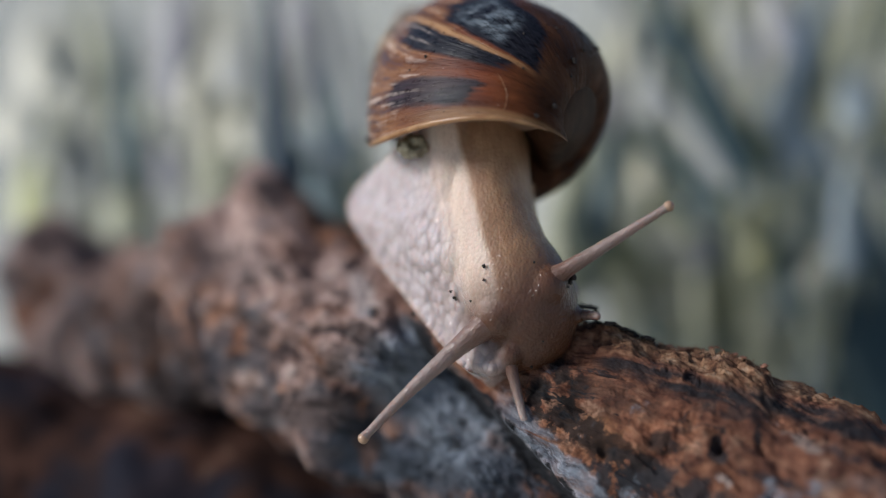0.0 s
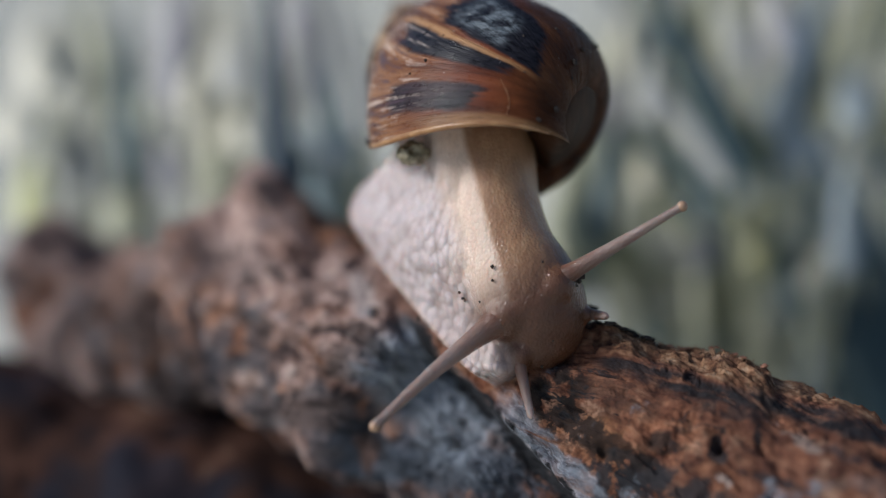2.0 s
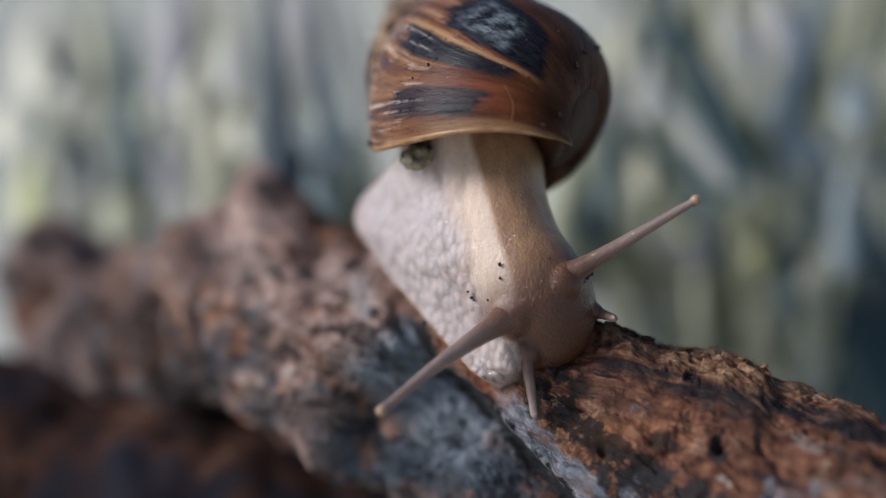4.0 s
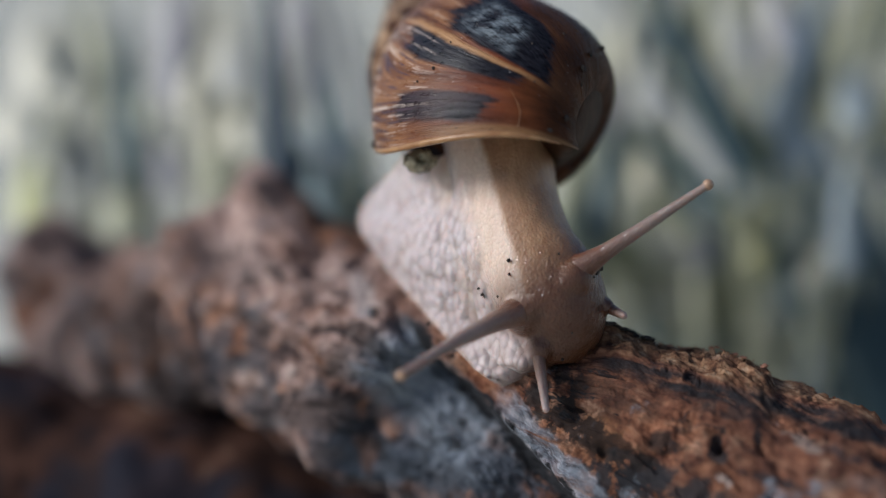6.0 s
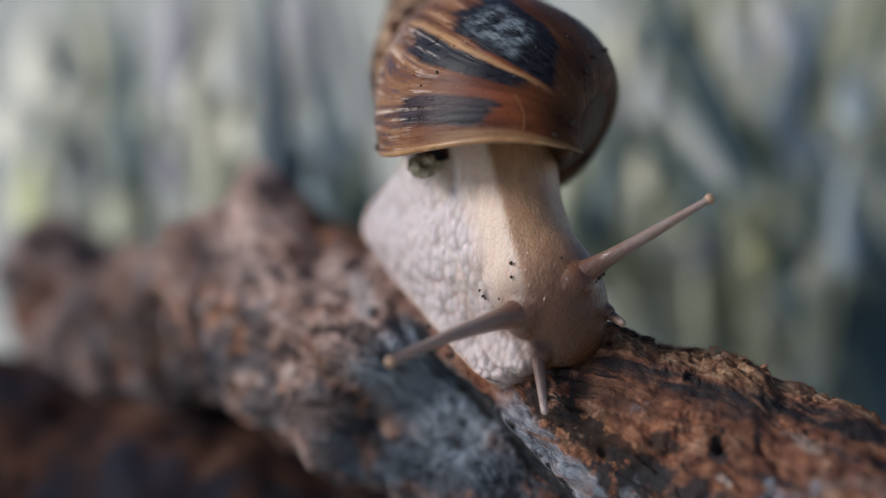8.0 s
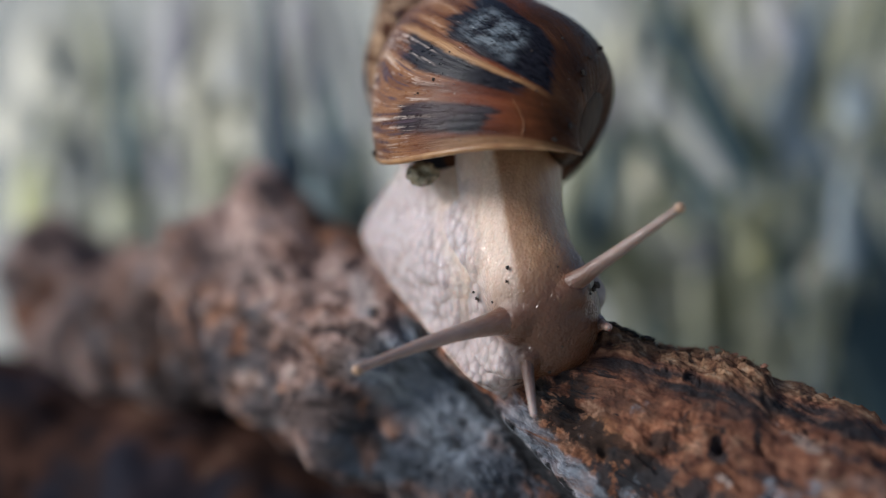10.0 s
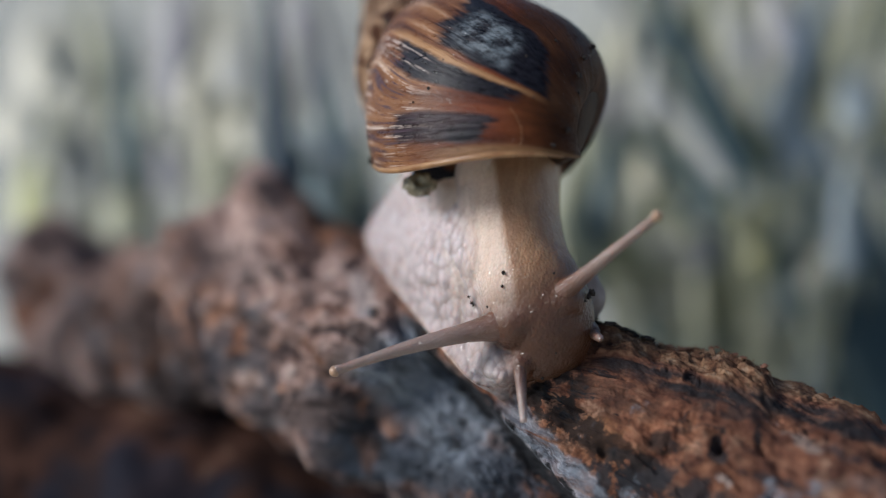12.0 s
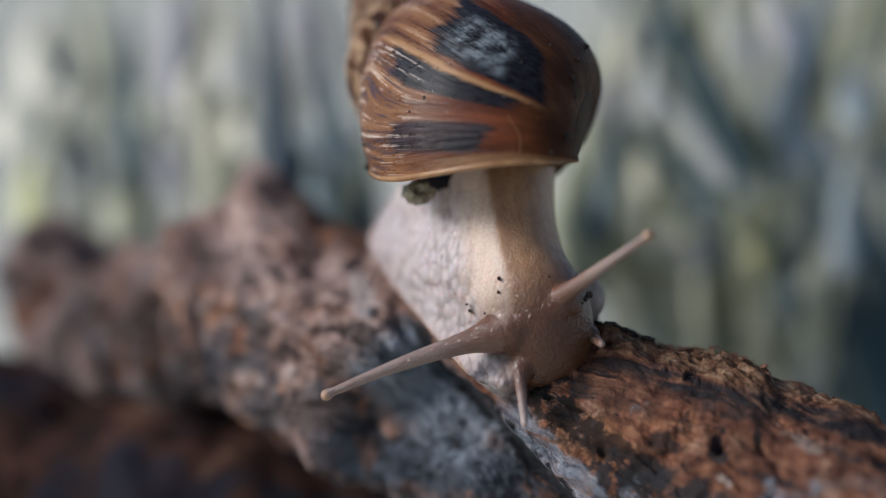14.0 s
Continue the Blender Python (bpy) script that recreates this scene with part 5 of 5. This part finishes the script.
# leaves: foot on the ground, tip, width (m), kind
PLANTS = {
    "tall strap leaves": [
        ((-0.056, 0.109, 0.080), (-0.056, 0.119, 0.121), 0.0063, "teal"),
        ((-0.026, 0.071, 0.086), (-0.028, 0.082, 0.133), 0.0042, "slate"),
        ((-0.013, 0.087, 0.084), (-0.021, 0.096, 0.116), 0.0077, "teal"),
        ((-0.025, 0.094, 0.083), (-0.028, 0.101, 0.106), 0.0078, "teal"),
        ((-0.016, 0.077, 0.098), (-0.027, 0.082, 0.105), 0.0047, "glaucous"),
        ((-0.013, 0.086, 0.102), (-0.019, 0.094, 0.129), 0.0044, "pale"),
        ((-0.024, 0.133, 0.104), (-0.026, 0.140, 0.130), 0.0085, "dun"),
        ((-0.057, 0.125, 0.089), (-0.059, 0.132, 0.111), 0.0042, "teal"),
        ((-0.019, 0.085, 0.087), (-0.022, 0.090, 0.097), 0.0057, "teal"),
    ],
    "dry pale stalks": [
        ((-0.044, 0.163, 0.072), (-0.045, 0.175, 0.129), 0.0138, "straw"),
        ((-0.048, 0.100, 0.091), (-0.048, 0.106, 0.100), 0.0065, "lilac"),
        ((-0.048, 0.107, 0.105), (-0.049, 0.113, 0.115), 0.0060, "lilac"),
        ((-0.049, 0.123, 0.111), (-0.049, 0.130, 0.129), 0.0094, "dun"),
        ((-0.071, 0.149, 0.074), (-0.071, 0.157, 0.104), 0.0096, "pale"),
        ((-0.074, 0.143, 0.104), (-0.077, 0.149, 0.122), 0.0153, "cream"),
        ((-0.073, 0.105, 0.084), (-0.074, 0.110, 0.097), 0.0070, "lime"),
        ((-0.077, 0.111, 0.097), (-0.078, 0.117, 0.107), 0.0067, "cream"),
        ((-0.068, 0.152, 0.099), (-0.069, 0.160, 0.128), 0.0067, "sage"),
        ((-0.055, 0.094, 0.084), (-0.055, 0.100, 0.093), 0.0088, "sage"),
        ((-0.036, 0.120, 0.090), (-0.035, 0.128, 0.117), 0.0037, "straw"),
    ],
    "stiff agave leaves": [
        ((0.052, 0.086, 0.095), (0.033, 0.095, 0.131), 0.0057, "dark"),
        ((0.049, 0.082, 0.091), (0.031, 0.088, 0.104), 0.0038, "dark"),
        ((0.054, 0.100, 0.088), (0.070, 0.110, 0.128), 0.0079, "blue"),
        # a narrow pale leaf put in for the highlight between two dark leaves
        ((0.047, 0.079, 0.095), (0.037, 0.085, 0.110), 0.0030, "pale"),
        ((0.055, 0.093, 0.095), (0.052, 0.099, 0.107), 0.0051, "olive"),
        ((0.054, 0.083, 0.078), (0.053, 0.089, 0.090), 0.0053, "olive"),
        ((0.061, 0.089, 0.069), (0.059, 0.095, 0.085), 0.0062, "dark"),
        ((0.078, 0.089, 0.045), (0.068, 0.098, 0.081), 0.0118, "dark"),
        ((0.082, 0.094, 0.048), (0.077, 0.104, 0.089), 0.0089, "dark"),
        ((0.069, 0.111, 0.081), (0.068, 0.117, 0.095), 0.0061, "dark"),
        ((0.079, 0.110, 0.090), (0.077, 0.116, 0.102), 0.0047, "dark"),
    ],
    "pale broad leaves": [
        ((0.068, 0.083, 0.079), (0.070, 0.089, 0.096), 0.0057, "glaucous"),
        ((0.062, 0.082, 0.076), (0.066, 0.087, 0.085), 0.0044, "straw"),
        ((0.072, 0.094, 0.103), (0.072, 0.100, 0.113), 0.0076, "glaucous"),
        ((0.063, 0.093, 0.096), (0.064, 0.098, 0.103), 0.0082, "glaucous"),
        ((0.059, 0.108, 0.055), (0.059, 0.114, 0.073), 0.0098, "straw"),
        ((0.047, 0.109, 0.063), (0.048, 0.114, 0.076), 0.0076, "sage"),
        ((0.044, 0.089, 0.079), (0.044, 0.094, 0.086), 0.0052, "lilac"),
        ((0.037, 0.089, 0.065), (0.037, 0.095, 0.078), 0.0039, "dark"),
        ((0.034, 0.120, 0.070), (0.035, 0.126, 0.087), 0.0088, "sage"),
        ((0.068, 0.103, 0.050), (0.065, 0.109, 0.063), 0.0065, "blue"),
    ],
    "dappled leaves": [
        ((0.032, 0.099, 0.112), (0.032, 0.104, 0.122), 0.0051, "straw"),
        ((0.036, 0.094, 0.104), (0.038, 0.099, 0.115), 0.0056, "pale"),
        ((0.031, 0.094, 0.092), (0.030, 0.099, 0.102), 0.0051, "sage"),
        ((0.035, 0.090, 0.092), (0.034, 0.095, 0.099), 0.0041, "straw"),
        ((0.029, 0.091, 0.078), (0.030, 0.095, 0.089), 0.0045, "olive"),
        ((0.038, 0.091, 0.081), (0.041, 0.095, 0.089), 0.0047, "pale"),
        ((0.034, 0.091, 0.069), (0.033, 0.096, 0.079), 0.0049, "sage"),
        ((0.042, 0.101, 0.117), (0.045, 0.106, 0.128), 0.0045, "sage"),
        ((0.040, 0.090, 0.072), (0.040, 0.094, 0.079), 0.0041, "straw"),
        ((0.053, 0.097, 0.113), (0.050, 0.102, 0.124), 0.0051, "pale"),
        ((0.059, 0.096, 0.116), (0.057, 0.100, 0.127), 0.0047, "lilac"),
        ((0.049, 0.092, 0.101), (0.047, 0.095, 0.105), 0.0035, "olive"),
    ],
    "withered leaves": [
        ((-0.070, 0.100, 0.109), (-0.072, 0.104, 0.119), 0.0071, "cream"),
        ((-0.063, 0.098, 0.092), (-0.065, 0.102, 0.102), 0.0057, "pale"),
        ((-0.059, 0.100, 0.112), (-0.060, 0.105, 0.122), 0.0047, "sage"),
        ((-0.043, 0.099, 0.104), (-0.044, 0.104, 0.115), 0.0061, "straw"),
        ((-0.036, 0.100, 0.108), (-0.037, 0.104, 0.119), 0.0057, "pale"),
        ((-0.039, 0.094, 0.092), (-0.039, 0.099, 0.100), 0.0061, "sage"),
        ((-0.067, 0.099, 0.100), (-0.069, 0.103, 0.107), 0.0041, "sage"),
        ((-0.024, 0.098, 0.118), (-0.024, 0.103, 0.127), 0.0051, "dun"),
        ((-0.051, 0.097, 0.103), (-0.052, 0.101, 0.110), 0.0029, "sage"),
        ((-0.034, 0.096, 0.098), (-0.034, 0.100, 0.105), 0.0039, "cream"),
    ],
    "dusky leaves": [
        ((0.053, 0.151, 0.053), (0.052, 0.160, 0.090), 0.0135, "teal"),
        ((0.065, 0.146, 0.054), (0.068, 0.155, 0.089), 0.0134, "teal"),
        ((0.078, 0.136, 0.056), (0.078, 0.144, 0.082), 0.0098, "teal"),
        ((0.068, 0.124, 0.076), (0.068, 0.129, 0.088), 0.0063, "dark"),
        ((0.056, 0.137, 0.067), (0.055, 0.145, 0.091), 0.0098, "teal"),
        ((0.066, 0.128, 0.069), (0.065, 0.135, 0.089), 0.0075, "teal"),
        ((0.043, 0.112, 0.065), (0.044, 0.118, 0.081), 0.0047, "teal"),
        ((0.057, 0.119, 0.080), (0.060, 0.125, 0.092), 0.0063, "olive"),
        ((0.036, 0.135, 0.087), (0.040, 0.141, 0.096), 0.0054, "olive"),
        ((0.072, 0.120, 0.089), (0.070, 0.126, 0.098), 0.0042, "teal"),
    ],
    "loose sage leaves": [
        ((0.0204, 0.0782, 0.0765), (0.0225, 0.0894, 0.099), 0.009, "sage"),
        ((0.0238, 0.0886, 0.0787), (0.0265, 0.101, 0.1098), 0.01, "sage"),
        ((0.0259, 0.0744, 0.0856), (0.0276, 0.085, 0.1033), 0.003, "teal"),
        ((0.0194, 0.0696, 0.0872), (0.0226, 0.0787, 0.0944), 0.005, "sage"),
        ((0.029, 0.0956, 0.0925), (0.0316, 0.1065, 0.1124), 0.007, "dun"),
        ((0.0264, 0.1015, 0.0989), (0.031, 0.1123, 0.1181), 0.008, "sage"),
        ((0.050, 0.097, 0.068), (0.050, 0.103, 0.082), 0.0044, "olive"),
        ((0.067, 0.135, 0.105), (0.064, 0.142, 0.128), 0.0069, "dun"),
        ((0.075, 0.128, 0.109), (0.084, 0.135, 0.129), 0.0063, "sage"),
        ((0.034, 0.133, 0.096), (0.034, 0.141, 0.119), 0.0081, "straw"),
        ((0.042, 0.120, 0.101), (0.038, 0.126, 0.112), 0.0062, "pale"),
        ((0.042, 0.089, 0.084), (0.035, 0.095, 0.096), 0.0039, "sage"),
        ((0.054, 0.123, 0.111), (0.050, 0.130, 0.128), 0.0052, "sage"),
        ((0.026, 0.108, 0.070), (0.028, 0.114, 0.085), 0.0051, "dark"),
        ((0.060, 0.095, 0.086), (0.057, 0.100, 0.093), 0.0039, "sage"),
        ((0.050, 0.096, 0.062), (0.052, 0.101, 0.069), 0.0050, "dark"),
    ],
    "mixed leaves": [
        ((0.085, 0.133, 0.091), (0.085, 0.137, 0.120), 0.0033, "sage"),
        ((0.043, 0.189, 0.106), (0.054, 0.193, 0.137), 0.0040, "sage"),
        ((0.089, 0.190, 0.091), (0.084, 0.191, 0.104), 0.0038, "dark"),
        ((0.094, 0.195, 0.070), (0.093, 0.199, 0.100), 0.0035, "dark"),
        ((0.081, 0.125, 0.095), (0.097, 0.129, 0.125), 0.0032, "olive"),
        ((0.068, 0.160, 0.097), (0.079, 0.163, 0.121), 0.0033, "olive"),
        ((0.037, 0.134, 0.091), (0.027, 0.137, 0.110), 0.0042, "olive"),
        ((0.076, 0.196, 0.077), (0.067, 0.199, 0.103), 0.0039, "sage"),
        ((0.036, 0.127, 0.115), (0.028, 0.128, 0.128), 0.0034, "pale"),
        ((0.040, 0.193, 0.102), (0.052, 0.196, 0.122), 0.0038, "dark"),
        ((0.037, 0.117, 0.110), (0.042, 0.120, 0.128), 0.0036, "dark"),
        ((0.066, 0.189, 0.087), (0.074, 0.190, 0.101), 0.0038, "olive"),
        ((0.075, 0.141, 0.106), (0.066, 0.145, 0.132), 0.0042, "sage"),
        ((0.048, 0.185, 0.103), (0.066, 0.189, 0.132), 0.0050, "olive"),
    ],
    "far leaves": [
        ((0.120, 0.321, 0.104), (0.121, 0.326, 0.138), 0.0109, "sage"),
        ((0.058, 0.253, 0.081), (0.047, 0.258, 0.116), 0.0092, "sage"),
        ((0.060, 0.230, 0.095), (0.045, 0.235, 0.133), 0.0064, "dark"),
        ((0.096, 0.266, 0.090), (0.081, 0.271, 0.121), 0.0095, "olive"),
        ((0.071, 0.224, 0.081), (0.064, 0.227, 0.096), 0.0089, "sage"),
        ((0.090, 0.258, 0.072), (0.089, 0.263, 0.106), 0.0075, "olive"),
        ((0.054, 0.256, 0.069), (0.039, 0.261, 0.100), 0.0072, "olive"),
        ((0.114, 0.305, 0.070), (0.123, 0.310, 0.104), 0.0103, "dark"),
        ((0.099, 0.262, 0.101), (0.099, 0.265, 0.128), 0.0078, "olive"),
        ((0.110, 0.259, 0.073), (0.108, 0.261, 0.087), 0.0078, "sage"),
        ((0.047, 0.298, 0.102), (0.050, 0.302, 0.132), 0.0087, "sage"),
        ((0.116, 0.282, 0.105), (0.121, 0.286, 0.132), 0.0084, "sage"),
        ((0.054, 0.235, 0.073), (0.049, 0.238, 0.095), 0.0099, "dark"),
        ((0.076, 0.262, 0.100), (0.083, 0.267, 0.132), 0.0071, "olive"),
    ],
    "low leaves": [
        ((0.066, 0.221, 0.035), (0.057, 0.224, 0.056), 0.0054, "olive"),
        ((0.107, 0.233, 0.051), (0.111, 0.236, 0.073), 0.0075, "teal"),
        ((0.067, 0.198, 0.061), (0.075, 0.202, 0.088), 0.0046, "dark"),
        ((0.044, 0.209, 0.023), (0.041, 0.211, 0.041), 0.0039, "dark"),
        ((0.094, 0.232, 0.021), (0.078, 0.236, 0.048), 0.0048, "dark"),
        ((0.057, 0.271, 0.021), (0.062, 0.277, 0.058), 0.0063, "dark"),
        ((0.075, 0.215, 0.053), (0.088, 0.220, 0.089), 0.0068, "teal"),
        ((0.076, 0.261, 0.029), (0.076, 0.265, 0.058), 0.0071, "teal"),
        ((0.052, 0.203, 0.050), (0.056, 0.206, 0.070), 0.0071, "teal"),
        ((0.047, 0.213, 0.054), (0.041, 0.217, 0.087), 0.0052, "dark"),
        ((0.079, 0.285, 0.015), (0.064, 0.289, 0.048), 0.0049, "dark"),
        ((0.053, 0.229, 0.054), (0.064, 0.232, 0.072), 0.0056, "olive"),
    ],
}


def build_plants():
    for name, leaves in PLANTS.items():
        cx = sum(r[0][0] for r in leaves) / len(leaves)
        cy = sum(r[0][1] for r in leaves) / len(leaves)
        plant = new("leafy_plant")
        plant.location = (cx, cy, 0)
        tagged(plant, PLANT_LABELS[name], "plant", "plants behind the log")
        for (bx, by, bz), tip, w, kind in leaves:
            root = Vector((bx - cx, by - cy, bz))
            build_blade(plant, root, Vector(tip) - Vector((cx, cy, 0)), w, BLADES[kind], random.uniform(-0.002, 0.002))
            if bz > 0.004:   # a thin stem carries the leaf up from the root
                foot = Vector((0.25 * root.x, 0.25 * root.y, -0.005))
                path = [foot.lerp(root, q / 7) + Vector((0, 0, 0.01 * math.sin(math.pi * q / 7))) for q in range(8)]
                tv, tf = tube([tuple(p) for p in path], [0.0012 if bz < 0.05 else 0.0005] * 8, 6, 1.0, (0.3, 1, 0.1))
                part("stem", mesh_of("stem", tv, tf, BLADES["sage"]), plant)


PLANT_LABELS = {
    "tall strap leaves": "tall dark blue-green strap leaves growing upright",
    "dry pale stalks": "dry straw-coloured stalks with broad pale leaves",
    "stiff agave leaves": "stiff dark green leaves spreading from the ground",
    "pale broad leaves": "broad glaucous and straw-coloured leaves on stems",
    "dappled leaves": "dappled bush of pale, straw and sage leaves",
    "withered leaves": "withered cream and sage leaves on thin stalks",
    "dusky leaves": "dusky teal and olive leaves on thin stems",
    "mixed leaves": "bush of dark and pale green leaves on stems",
    "low leaves": "low leafy growth in dull greens behind the log",
    "far leaves": "loose clump of mixed green leaves on stems",
    "loose sage leaves": "loose bush of dull sage and olive leaves",
}


def build_litter():
    v, f = [], []
    rnd = random.Random(5)
    for _ in range(3200):
        x, y = rnd.uniform(-2.6, 2.6), rnd.uniform(-1.4, 4.0)
        if abs(x) < 0.2 and -0.35 < y < 0.16:
            continue
        size, turn, tilt = rnd.uniform(0.012, 0.05), rnd.uniform(0, 6.28), rnd.uniform(-0.9, 0.9)
        m = Matrix.Translation((x, y, rnd.uniform(0.002, 0.02))) @ Euler((tilt, rnd.uniform(-0.7, 0.7), turn)).to_matrix().to_4x4()
        o = len(v)
        for i in range(5):
            t = i / 4
            w = size * 0.3 * math.sin(math.pi * (0.05 + 0.9 * t))
            for e in (-1, 0, 1):
                v.append(m @ Vector((size * (t - 0.5), e * w, 0.12 * size * abs(e) - 0.25 * size * (t - 0.5) ** 2)))
        f += [tuple(o + q for q in fc) for fc in grid_faces(5, 3)]
    tagged(new("leaf_litter", mesh_of("leaf_litter", v, f, LITTER)), "fallen dry leaves scattered over the ground", "leaf litter", kind="stuff")


# ---------------------------------------------------------------- build
build_ground()
build_lower_log()
build_log()
S = build_snail()
build_plants()
build_litter()


def motions():
    walk(S["shell"], rows_of(SHELL_ROWS))
    walk(S["body"], rows_of(BODY_ROWS))
    walk(S["foot"], rows_of(FOOT_ROWS))
    walk(S["pore"], rows_of(PORE_ROWS))
    walk(S["lobe"], rows_of(LOBE_ROWS))
    walk(S["near"], reach(NEAR_ROWS, 24.4))
    walk(S["far"], reach(FAR_ROWS, 20.6))
    walk(S["low"], reach(LOW_ROWS, 9.4))
    walk(S["low_far"], reach(LOW_FAR_ROWS, 5.6))


motions()
